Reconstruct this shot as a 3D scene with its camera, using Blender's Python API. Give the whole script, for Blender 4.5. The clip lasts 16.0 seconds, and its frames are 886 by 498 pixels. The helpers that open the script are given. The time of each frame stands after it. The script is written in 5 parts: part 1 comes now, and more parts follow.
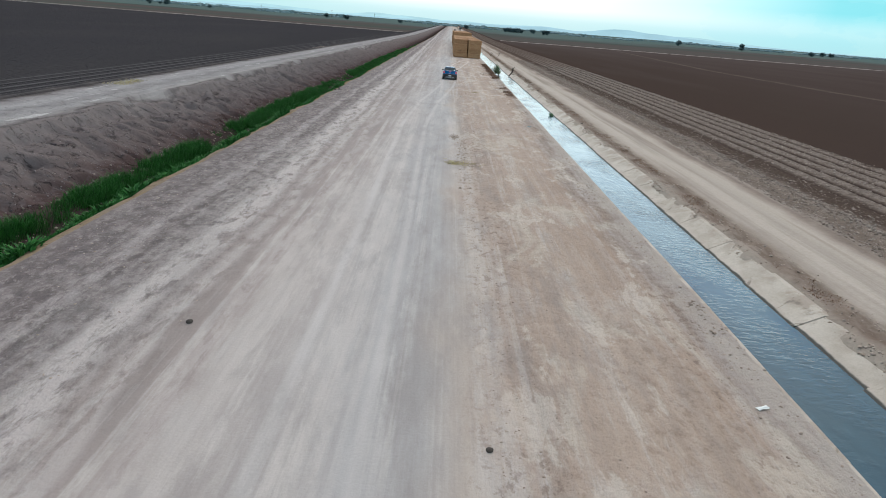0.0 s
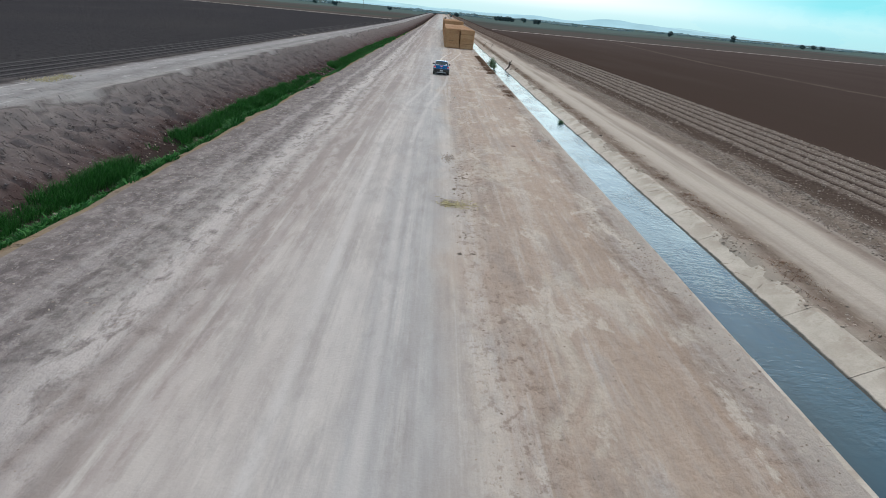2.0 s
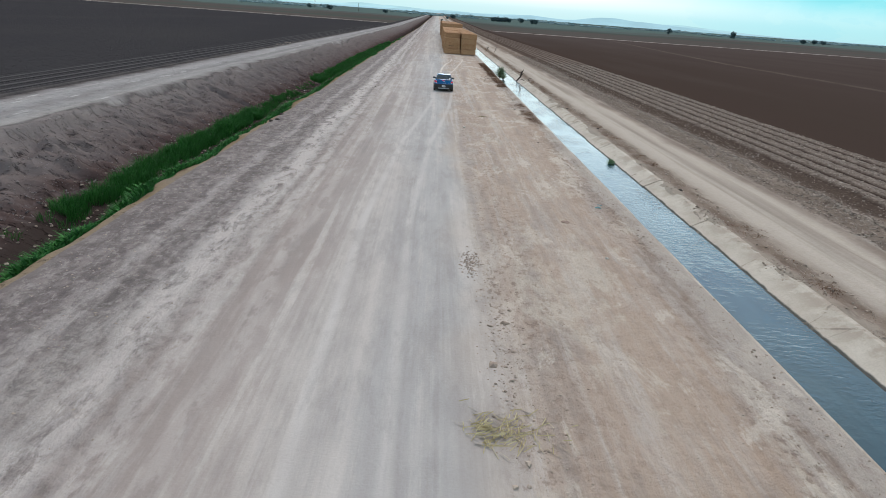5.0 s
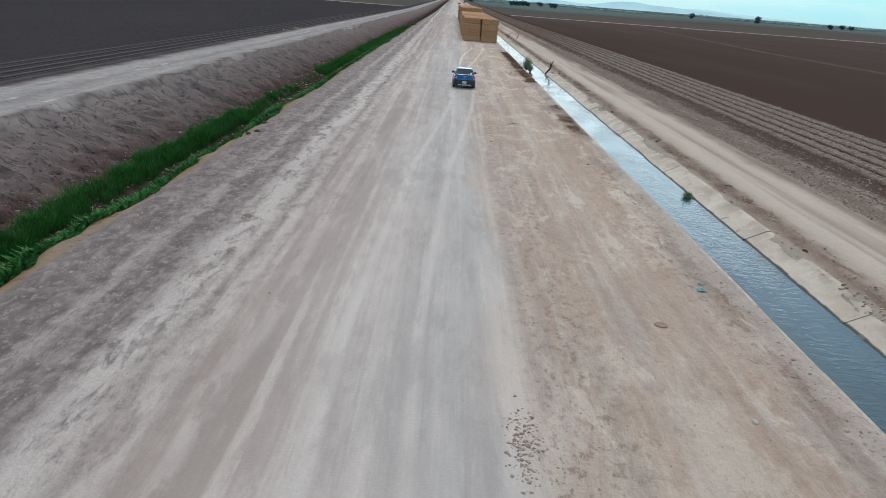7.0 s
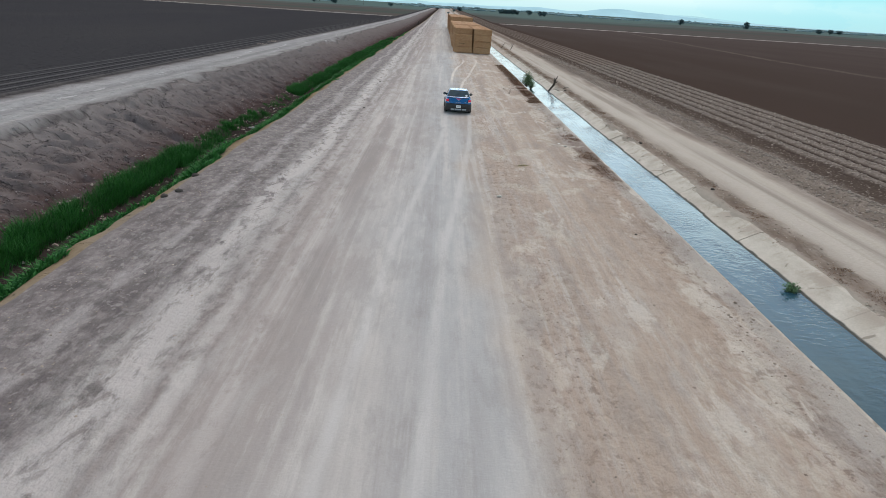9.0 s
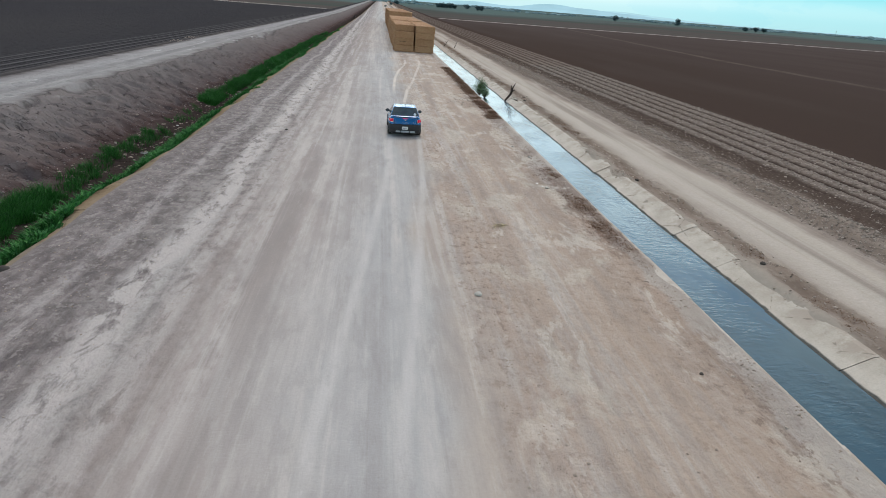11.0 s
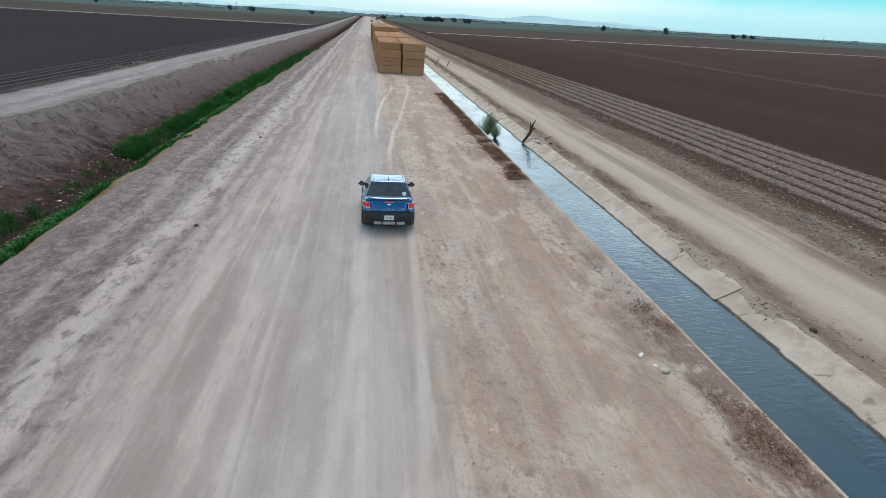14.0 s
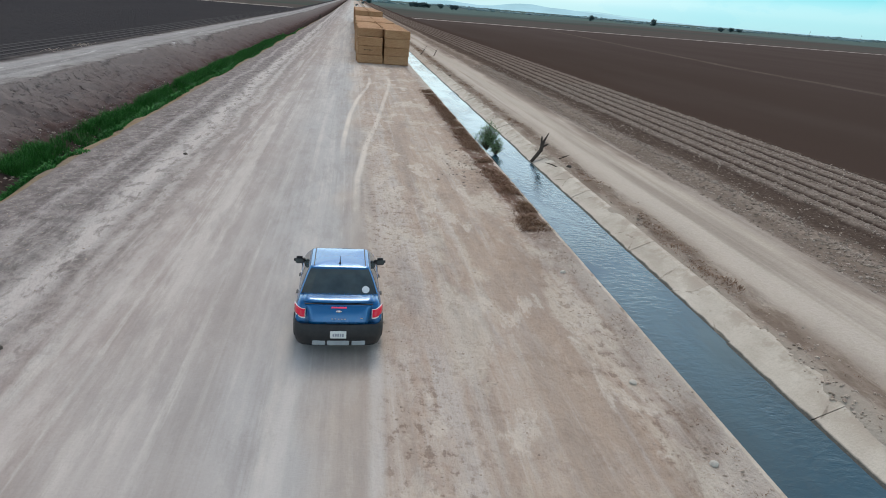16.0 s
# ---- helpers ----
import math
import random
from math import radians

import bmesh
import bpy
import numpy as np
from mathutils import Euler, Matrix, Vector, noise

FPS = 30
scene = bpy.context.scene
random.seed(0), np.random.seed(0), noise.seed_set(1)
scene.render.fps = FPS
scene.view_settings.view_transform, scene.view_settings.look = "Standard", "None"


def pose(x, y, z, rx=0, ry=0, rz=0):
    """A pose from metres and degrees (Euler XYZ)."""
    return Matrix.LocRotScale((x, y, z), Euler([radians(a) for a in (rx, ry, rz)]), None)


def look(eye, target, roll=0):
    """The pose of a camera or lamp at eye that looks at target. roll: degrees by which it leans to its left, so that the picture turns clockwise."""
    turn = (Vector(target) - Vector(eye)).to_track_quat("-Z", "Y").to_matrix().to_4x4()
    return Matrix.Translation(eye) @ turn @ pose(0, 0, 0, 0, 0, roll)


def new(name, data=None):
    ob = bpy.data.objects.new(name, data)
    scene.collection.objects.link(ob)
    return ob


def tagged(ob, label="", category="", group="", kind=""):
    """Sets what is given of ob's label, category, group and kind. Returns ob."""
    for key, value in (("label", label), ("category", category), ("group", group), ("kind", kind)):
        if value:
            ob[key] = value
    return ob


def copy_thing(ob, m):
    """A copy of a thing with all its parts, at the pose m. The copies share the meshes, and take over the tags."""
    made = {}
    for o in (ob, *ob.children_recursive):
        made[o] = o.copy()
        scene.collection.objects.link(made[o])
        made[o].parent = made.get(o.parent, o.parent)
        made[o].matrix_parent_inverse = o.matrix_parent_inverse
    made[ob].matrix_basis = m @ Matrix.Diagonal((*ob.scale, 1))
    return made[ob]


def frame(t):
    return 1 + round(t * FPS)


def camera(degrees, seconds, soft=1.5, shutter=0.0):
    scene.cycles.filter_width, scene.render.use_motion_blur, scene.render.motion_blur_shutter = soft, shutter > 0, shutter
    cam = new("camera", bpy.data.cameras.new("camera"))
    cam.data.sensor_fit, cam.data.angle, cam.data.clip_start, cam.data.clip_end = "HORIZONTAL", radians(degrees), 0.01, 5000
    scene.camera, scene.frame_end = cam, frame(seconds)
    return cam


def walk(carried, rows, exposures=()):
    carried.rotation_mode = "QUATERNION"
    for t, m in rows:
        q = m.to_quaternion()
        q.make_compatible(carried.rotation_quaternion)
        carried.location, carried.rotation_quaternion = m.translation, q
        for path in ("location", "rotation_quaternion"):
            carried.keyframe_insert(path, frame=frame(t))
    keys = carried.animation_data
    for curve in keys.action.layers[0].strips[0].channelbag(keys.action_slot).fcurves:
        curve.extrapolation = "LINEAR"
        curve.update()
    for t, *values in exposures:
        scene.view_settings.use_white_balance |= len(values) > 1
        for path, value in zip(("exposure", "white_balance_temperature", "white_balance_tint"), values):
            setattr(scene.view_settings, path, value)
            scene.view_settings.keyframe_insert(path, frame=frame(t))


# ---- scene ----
cam = camera(66.6, 16.0, soft=0.9)
PATH = [
    (0, (0.724, -0.474, 5.854), (0.748, 1.426, 5.227), 4.6),
    (0.5, (0.721, 1.593, 5.84), (0.761, 3.465, 5.139), 4.4),
    (1, (0.661, 3.627, 5.768), (0.673, 5.508, 5.089), 4.5),
    (1.5, (0.611, 5.765, 5.841), (0.654, 7.64, 5.148), 5.3),
    (2, (0.512, 7.944, 5.966), (0.573, 9.832, 5.311), 5.4),
    (2.5, (0.436, 10.126, 6.043), (0.465, 12.01, 5.375), 3.4),
    (3, (0.357, 12.253, 6.056), (0.406, 14.139, 5.392), 5.0),
    (3.5, (0.279, 14.314, 6.048), (0.336, 16.206, 5.401), 4.2),
    (4, (0.172, 16.463, 6.03), (0.228, 18.351, 5.374), 3.5),
    (4.2, (0.157, 17.333, 6.043), (0.203, 19.224, 5.392), 3.9),
    (6.3, (-0.127, 25.938, 6.134), (-0.053, 27.823, 5.47), 4.5),
    (6.5, (-0.126, 26.79, 6.126), (-0.071, 28.673, 5.455), 4.2),
    (7, (-0.192, 28.965, 6.128), (-0.174, 30.84, 5.433), 4.4),
    (7.5, (-0.202, 31.168, 6.06), (-0.177, 33.04, 5.355), 4.3),
    (8, (-0.233, 33.38, 6.011), (-0.231, 35.274, 5.369), 4.2),
    (8.2, (-0.24, 34.253, 6.0), (-0.227, 36.141, 5.34), 4.2),
    (10.3, (-0.503, 42.945, 6.291), (-0.456, 44.827, 5.617), 3.5),
    (10.5, (-0.528, 43.832, 6.285), (-0.484, 45.72, 5.626), 3.4),
    (11, (-0.542, 46.079, 6.296), (-0.329, 47.95, 5.62), 4.5),
    (11.5, (-0.536, 48.351, 6.241), (-0.326, 50.233, 5.6), 2.3),
    (12, (-0.458, 50.626, 6.165), (-0.236, 52.503, 5.51), 2.3),
    (12.5, (-0.337, 52.858, 6.11), (-0.135, 54.732, 5.44), 2.3),
    (13, (-0.158, 55.083, 6.141), (0.075, 56.962, 5.496), 4.5),
    (13.5, (0.02, 57.397, 6.228), (0.279, 59.271, 5.579), 4.4),
    (14, (0.154, 59.608, 6.313), (0.388, 61.489, 5.672), 3.3),
    (14.5, (0.407, 61.871, 6.328), (0.638, 63.737, 5.646), 3.6),
    (15, (0.612, 64.18, 6.235), (0.82, 66.053, 5.567), 4.4),
    (15.5, (0.792, 66.447, 6.186), (1.022, 68.328, 5.549), 4.1),
    (16, (1.01, 68.648, 6.149), (1.295, 70.51, 5.477), 4.7),
]
walk(cam, [(t, look(eye, target, roll)) for t, eye, target, roll in PATH])

# ---- world, sun ----
SUN_ELEV, SUN_AZ = 46.0, 6.0          # degrees; azimuth clockwise from straight ahead
world = bpy.data.worlds.new("sky")
scene.world = world
world.use_nodes = True
wn = world.node_tree
wn.nodes.clear()
sky = wn.nodes.new("ShaderNodeTexSky")
sky.sky_type = "NISHITA"
sky.sun_disc = False
sky.sun_elevation = radians(SUN_ELEV)
sky.sun_rotation = radians(SUN_AZ)
sky.air_density, sky.dust_density, sky.ozone_density = 1.0, 0.3, 2.0
# thin broken cloud over the clear sky, thickest low down
def world_node(kind, **inputs):
    n = wn.nodes.new(kind)
    for k, v in inputs.items():
        if isinstance(v, bpy.types.NodeSocket):
            wn.links.new(v, n.inputs[k])
        else:
            n.inputs[k].default_value = v
    return n


def world_ramp(f, stops):
    n = world_node("ShaderNodeValToRGB", Fac=f)
    while len(n.color_ramp.elements) < len(stops):
        n.color_ramp.elements.new(0.5)
    for e, (p, c) in zip(n.color_ramp.elements, stops):
        e.position, e.color = p, (*c, 1)
    return n.outputs[0]


coord = world_node("ShaderNodeTexCoord").outputs["Generated"]
up = world_node("ShaderNodeSeparateXYZ", Vector=coord).outputs[2]
cloud_noise = world_node("ShaderNodeTexNoise", Vector=world_node("ShaderNodeMapping", Vector=coord, Scale=(2.2, 2.2, 5.0)).outputs[0], Scale=1.6, Detail=7.0, Roughness=0.55).outputs["Fac"]
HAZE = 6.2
# added bright band 5 to 17 degrees up, out of view, whitens the water
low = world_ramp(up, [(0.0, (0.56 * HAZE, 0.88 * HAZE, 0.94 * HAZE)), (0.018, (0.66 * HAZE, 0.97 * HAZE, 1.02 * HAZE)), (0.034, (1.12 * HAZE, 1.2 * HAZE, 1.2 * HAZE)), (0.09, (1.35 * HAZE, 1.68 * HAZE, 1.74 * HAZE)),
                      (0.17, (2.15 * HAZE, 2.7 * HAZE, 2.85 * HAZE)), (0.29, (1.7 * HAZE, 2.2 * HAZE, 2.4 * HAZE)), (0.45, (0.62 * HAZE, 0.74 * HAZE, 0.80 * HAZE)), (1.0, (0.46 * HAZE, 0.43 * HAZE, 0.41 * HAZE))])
# clearer, bluer air away from the sun's side of the sky
across = world_node("ShaderNodeMapRange", Value=world_node("ShaderNodeSeparateXYZ", Vector=coord).outputs[0])
across.inputs[1].default_value, across.inputs[2].default_value = -1.0, 1.0
clear = world_ramp(across.outputs[0], [(0.30, (0.6,) * 3), (0.46, (0.0,) * 3), (0.58, (0.0,) * 3), (0.66, (0.45,) * 3), (0.735, (1.0,) * 3)])
low_down = world_ramp(up, [(0.0, (0.3,) * 3), (0.022, (0.5,) * 3), (0.05, (1, 1, 1)), (0.075, (1, 1, 1)), (0.14, (0, 0, 0))])
fade = world_node("ShaderNodeMath")
fade.operation = "MULTIPLY"
wn.links.new(clear, fade.inputs[0])
wn.links.new(low_down, fade.inputs[1])
tint = wn.nodes.new("ShaderNodeMix")
tint.data_type = "RGBA"
wn.links.new(fade.outputs[0], tint.inputs[0])
wn.links.new(low, tint.inputs[6])
tint.inputs[7].default_value = (0.27 * HAZE, 0.90 * HAZE, 1.0 * HAZE, 1)
low = tint.outputs[2]
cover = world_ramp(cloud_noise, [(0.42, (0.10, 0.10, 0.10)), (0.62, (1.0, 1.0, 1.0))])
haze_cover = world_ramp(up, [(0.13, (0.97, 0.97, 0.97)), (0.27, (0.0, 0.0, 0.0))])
most = wn.nodes.new("ShaderNodeMath")
most.operation = "MAXIMUM"
wn.links.new(cover, most.inputs[0])
wn.links.new(haze_cover, most.inputs[1])
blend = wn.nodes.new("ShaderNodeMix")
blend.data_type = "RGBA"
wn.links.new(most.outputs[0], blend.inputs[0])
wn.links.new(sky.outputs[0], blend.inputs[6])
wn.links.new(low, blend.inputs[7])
# the bright haze round the veiled sun
az, el = radians(SUN_AZ), radians(SUN_ELEV)
dot = wn.nodes.new("ShaderNodeVectorMath")
dot.operation = "DOT_PRODUCT"
wn.links.new(coord, dot.inputs[0])
dot.inputs[1].default_value = (math.sin(az) * math.cos(el), math.cos(az) * math.cos(el), math.sin(el))
near_sun = world_ramp(dot.outputs["Value"], [(0.55, (0, 0, 0)), (0.82, (0.15 * HAZE, 0.155 * HAZE, 0.155 * HAZE)), (0.95, (1.1 * HAZE, 1.12 * HAZE, 1.1 * HAZE)), (1.0, (2.4 * HAZE, 2.4 * HAZE, 2.3 * HAZE))])
glare = wn.nodes.new("ShaderNodeMix")
glare.data_type, glare.blend_type = "RGBA", "ADD"
glare.inputs[0].default_value = 1.0
wn.links.new(blend.outputs[2], glare.inputs[6])
wn.links.new(near_sun, glare.inputs[7])
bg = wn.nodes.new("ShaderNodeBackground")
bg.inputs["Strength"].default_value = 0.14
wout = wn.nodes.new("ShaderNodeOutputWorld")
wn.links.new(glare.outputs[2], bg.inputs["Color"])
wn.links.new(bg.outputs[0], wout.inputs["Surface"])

sun = new("sun", bpy.data.lights.new("sun", "SUN"))
sun.data.energy, sun.data.angle, sun.data.color = 1.4, radians(20), (1.0, 0.91, 0.80)
sun.matrix_world = look((60 * math.sin(az), 60 * math.cos(az), 60 * math.tan(el)), (0, 0, 0))
scene.view_settings.exposure = 0.0


# ---- node helpers ----
class Net:
    """A short way to write a node material."""

    def __init__(self, name, rough=0.9, metal=0.0, spec=0.3):
        self.mat = bpy.data.materials.new(name)
        self.mat.use_nodes = True
        self.t = self.mat.node_tree
        self.b = self.t.nodes["Principled BSDF"]
        self.b.inputs["Roughness"].default_value = rough
        self.b.inputs["Metallic"].default_value = metal
        self.b.inputs["Specular IOR Level"].default_value = spec

    def put(self, socket, value):
        if isinstance(value, bpy.types.NodeSocket):
            self.t.links.new(value, socket)
        elif value is not None:
            if isinstance(value, (tuple, list)) and len(value) == 3 and socket.type == "RGBA":
                value = (*value, 1)
            socket.default_value = value

    def node(self, kind, **inputs):
        n = self.t.nodes.new(kind)
        for k, v in inputs.items():
            self.put(n.inputs[k.replace("_", " ")], v)
        return n

    def pos(self):
        return self.node("ShaderNodeNewGeometry").outputs["Position"]

    def obj(self):
        return self.node("ShaderNodeTexCoord").outputs["Object"]

    def rnd(self):
        return self.node("ShaderNodeObjectInfo").outputs["Random"]

    def isle(self):
        return self.node("ShaderNodeNewGeometry").outputs["Random Per Island"]

    def stretch(self, v, s, off=(0, 0, 0)):
        return self.node("ShaderNodeMapping", Vector=v, Scale=s, Location=off).outputs[0]

    def noise(self, v, scale=1.0, detail=4.0, rough=0.55, warp=0.0):
        return self.node("ShaderNodeTexNoise", Vector=v, Scale=scale, Detail=detail, Roughness=rough, Distortion=warp).outputs["Fac"]

    def ramp(self, f, stops, mode="LINEAR"):
        n = self.node("ShaderNodeValToRGB", Fac=f)
        r = n.color_ramp
        r.interpolation = mode
        while len(r.elements) > 1:
            r.elements.remove(r.elements[-1])
        for i, (p, c) in enumerate(stops):
            e = r.elements[0] if i == 0 else r.elements.new(p)
            e.position = p
            e.color = (c, c, c, 1) if isinstance(c, (int, float)) else (*c, 1)
        return n.outputs["Color"]

    def span(self, f, a, b, lo=0.0, hi=1.0):
        n = self.t.nodes.new("ShaderNodeMapRange")
        for i, v in enumerate((f, a, b, lo, hi)):
            self.put(n.inputs[i], v)
        return n.outputs[0]

    def m(self, op, a, b=0.0):
        n = self.t.nodes.new("ShaderNodeMath")
        n.operation = op
        self.put(n.inputs[0], a)
        self.put(n.inputs[1], b)
        return n.outputs[0]

    def mix(self, f, a, b, mode="MIX"):
        n = self.t.nodes.new("ShaderNodeMix")
        n.data_type, n.blend_type = "RGBA", mode
        self.put(n.inputs[0], f)
        self.put(n.inputs[6], a)
        self.put(n.inputs[7], b)
        return n.outputs[2]

    def split(self, v):
        n = self.node("ShaderNodeSeparateXYZ", Vector=v)
        return n.outputs[0], n.outputs[1], n.outputs[2]

    def bump(self, h, strength=0.5, dist=0.02, under=None):
        n = self.node("ShaderNodeBump", Height=h, Strength=strength, Distance=dist)
        if under is not None:
            self.put(n.inputs["Normal"], under)
        return n.outputs[0]

    def out(self, color=None, rough=None, normal=None):
        self.put(self.b.inputs["Base Color"], color)
        self.put(self.b.inputs["Roughness"], rough)
        self.put(self.b.inputs["Normal"], normal)
        return self.mat


def plain(name, color, rough=0.6, metal=0.0, spec=0.4, vary=0.12, scale=6.0):
    n = Net(name, rough, metal, spec)
    f = n.noise(n.obj(), scale, 4)
    c = n.mix(n.span(f, 0.3, 0.7), [v * (1 - vary) for v in color], [min(1, v * (1 + vary)) for v in color])
    return n.out(c)


# ---- materials ----
def zones(n, x, lo, hi, stops):
    """Colours by distance across the road."""
    return n.ramp(n.span(x, lo, hi), [((p - lo) / (hi - lo), c) for p, c in stops])


def road_material():
    n = Net("dusty_dirt", 0.95, 0, 0.15)
    p = n.pos()
    x, y, z = n.split(p)
    wob = n.noise(n.stretch(p, (0.25, 0.12, 0)), 1.0, 3)
    xw = n.m("ADD", x, n.span(wob, 0.3, 0.7, -0.7, 0.7))
    base = zones(n, xw, -10, 8, [
        (-10, (0.17, 0.145, 0.135)), (-8.9, (0.20, 0.164, 0.155)), (-7.4, (0.187, 0.152, 0.147)), (-6.3, (0.18, 0.147, 0.141)),
        (-5.6, (0.31, 0.27, 0.25)), (-4.6, (0.322, 0.267, 0.242)), (-3.2, (0.358, 0.302, 0.274)), (-1.6, (0.427, 0.384, 0.358)), (-0.2, (0.425, 0.40, 0.385)), (0.7, (0.425, 0.40, 0.382)),
        (1.5, (0.455, 0.385, 0.33)), (2.4, (0.435, 0.331, 0.263)), (4.0, (0.467, 0.359, 0.282)), (6.0, (0.425, 0.316, 0.243)),
        (6.5, (0.27, 0.20, 0.155)), (6.95, (0.40, 0.335, 0.29)), (8, (0.4, 0.34, 0.3))])
    # long wheel streaks, broken along their length
    s1 = n.noise(n.stretch(p, (0.85, 0.018, 0)), 1.0, 5, 0.6, 0.3)
    fray = n.noise(n.stretch(p, (2.4, 0.55, 0), (2, 3, 0)), 1.0, 8, 0.74)
    s1 = n.m("ADD", s1, n.span(fray, 0.3, 0.7, -0.075, 0.075))
    s2 = n.noise(n.stretch(p, (2.6, 0.04, 0), (3, 7, 0)), 1.0, 4, 0.6, 0.3)
    s2 = n.m("ADD", s2, n.span(fray, 0.3, 0.7, -0.07, 0.07))
    s3 = n.noise(n.stretch(p, (1.6, 0.35, 0), (9, 4, 0)), 1.0, 6, 0.65)
    lane = n.m("MULTIPLY", n.span(x, -8.2, -5.0), n.span(x, 7.0, 3.0, 0.45, 1.0))
    broken = n.span(s3, 0.3, 0.62, 0.35, 1.0)
    c = n.mix(n.m("MULTIPLY", n.m("MULTIPLY", n.span(s1, 0.5, 0.62), broken), n.span(lane, 0, 1, 0.1, 0.72)), base, (0.57, 0.515, 0.472))
    c = n.mix(n.m("MULTIPLY", n.m("MULTIPLY", n.span(s1, 0.5, 0.36), broken), n.span(lane, 0, 1, 0.05, 0.5)), c, (0.27, 0.235, 0.215))
    c = n.mix(n.m("MULTIPLY", n.m("MULTIPLY", n.span(s2, 0.56, 0.66), broken), n.span(lane, 0, 1, 0.05, 0.45)), c, (0.60, 0.55, 0.51))
    c = n.mix(n.m("MULTIPLY", n.m("MULTIPLY", n.span(s2, 0.44, 0.3), broken), n.span(lane, 0, 1, 0.05, 0.3)), c, (0.26, 0.23, 0.215))
    s4 = n.noise(n.stretch(p, (5.5, 0.05, 0), (1, 2, 0)), 1.0, 5, 0.7, 0.2)
    c = n.mix(n.m("MULTIPLY", n.m("MULTIPLY", n.span(s4, 0.54, 0.64), broken), n.span(lane, 0, 1, 0.05, 0.2)), c, (0.58, 0.53, 0.49))
    c = n.mix(n.m("MULTIPLY", n.m("MULTIPLY", n.span(s4, 0.46, 0.36), broken), n.span(lane, 0, 1, 0.05, 0.16)), c, (0.25, 0.22, 0.2))
    # pale crust patches on both verges, broken into lines along the road
    k1 = n.noise(n.stretch(p, (1.25, 0.6, 0)), 1.0, 9, 0.72, 0.5)
    left = n.m("MULTIPLY", n.span(x, -9.2, -8.4), n.span(x, -3.6, -5.2))
    c = n.mix(n.m("MULTIPLY", n.span(k1, 0.51, 0.58), n.m("MULTIPLY", left, 0.4)), c, (0.37, 0.325, 0.30))
    k2 = n.noise(n.stretch(p, (0.55, 0.2, 0), (11, 3, 0)), 1.0, 8, 0.65, 0.6)
    right = n.span(x, 1.2, 2.6)
    c = n.mix(n.m("MULTIPLY", n.span(k2, 0.53, 0.61), n.m("MULTIPLY", right, 0.6)), c, (0.60, 0.525, 0.44))
    k3 = n.noise(n.stretch(p, (0.9, 0.5, 0), (5, 1, 0)), 1.0, 9, 0.7, 0.2)
    c = n.mix(n.m("MULTIPLY", n.span(k3, 0.54, 0.68), n.m("MULTIPLY", n.m("MAXIMUM", n.m("MULTIPLY", right, 0.45), n.m("MULTIPLY", left, 0.4)), 0.6)), c, (0.20, 0.16, 0.14))
    k4 = n.noise(n.stretch(p, (4.6, 3.0, 0), (1, 8, 0)), 1.0, 6, 0.72)
    k6 = n.noise(n.stretch(p, (2.7, 1.5, 0), (7, 5, 0)), 1.0, 6, 0.66, 0.4)
    k6 = n.m("ADD", k6, n.span(n.noise(n.stretch(p, (0.8, 0.4, 0), (1, 4, 0)), 1.0, 4), 0.3, 0.7, -0.05, 0.05))
    k5 = n.noise(n.stretch(p, (0.5, 0.12, 0), (6, 2, 0)), 1.0, 3)
    cloddy = n.m("MAXIMUM", n.m("MULTIPLY", n.span(x, 1.3, 1.8), n.span(x, 3.9, 2.6)), n.m("MULTIPLY", n.span(x, 5.2, 6.0), n.span(x, 6.95, 6.7)))
    cloddy = n.m("MAXIMUM", n.m("MULTIPLY", cloddy, n.span(k5, 0.35, 0.6, 0.35, 1.0)), n.m("MULTIPLY", right, n.span(k5, 0.5, 0.65, 0.08, 0.5)))
    c = n.mix(n.m("MULTIPLY", n.span(k4, 0.535, 0.6), n.m("MULTIPLY", cloddy, 0.7)), c, (0.22, 0.155, 0.118))
    c = n.mix(n.m("MULTIPLY", n.span(k4, 0.46, 0.36), n.m("MULTIPLY", cloddy, 0.5)), c, (0.54, 0.45, 0.37))
    c = n.mix(n.m("MULTIPLY", n.span(k6, 0.47, 0.64), n.m("MULTIPLY", left, 0.62)), c, (0.115, 0.096, 0.091))
    c = n.mix(n.m("MULTIPLY", n.span(k6, 0.5, 0.36), n.m("MULTIPLY", left, 0.45)), c, (0.36, 0.315, 0.29))
    c = n.mix(n.m("MULTIPLY", n.span(k4, 0.53, 0.6), n.m("MULTIPLY", left, 0.4)), c, (0.13, 0.108, 0.102))
    flake = n.noise(n.stretch(p, (5.2, 3.2, 0), (2, 6, 0)), 1.0, 7, 0.7, 0.3)
    c = n.mix(n.m("MULTIPLY", n.span(flake, 0.545, 0.6), n.m("MULTIPLY", left, 0.5)), c, (0.40, 0.352, 0.322))
    crust = n.noise(n.stretch(p, (0.75, 0.3, 0), (3, 12, 0)), 1.0, 10, 0.68, 0.3)
    c = n.mix(n.m("MULTIPLY", n.span(crust, 0.565, 0.61), n.m("MULTIPLY", right, 0.62)), c, (0.64, 0.56, 0.48))
    fleck = n.noise(n.stretch(p, (3.2, 2.2, 0), (6, 6, 0)), 1.0, 8, 0.75)
    c = n.mix(n.m("MULTIPLY", n.span(fleck, 0.565, 0.6), n.m("MULTIPLY", right, 0.28)), c, (0.27, 0.185, 0.14))
    # worn, crusted earth along the canal lip
    rim = n.m("MULTIPLY", n.span(n.m("ADD", x, n.span(k3, 0.3, 0.7, -0.3, 0.3)), 6.62, 6.75), n.span(k1, 0.62, 0.5))
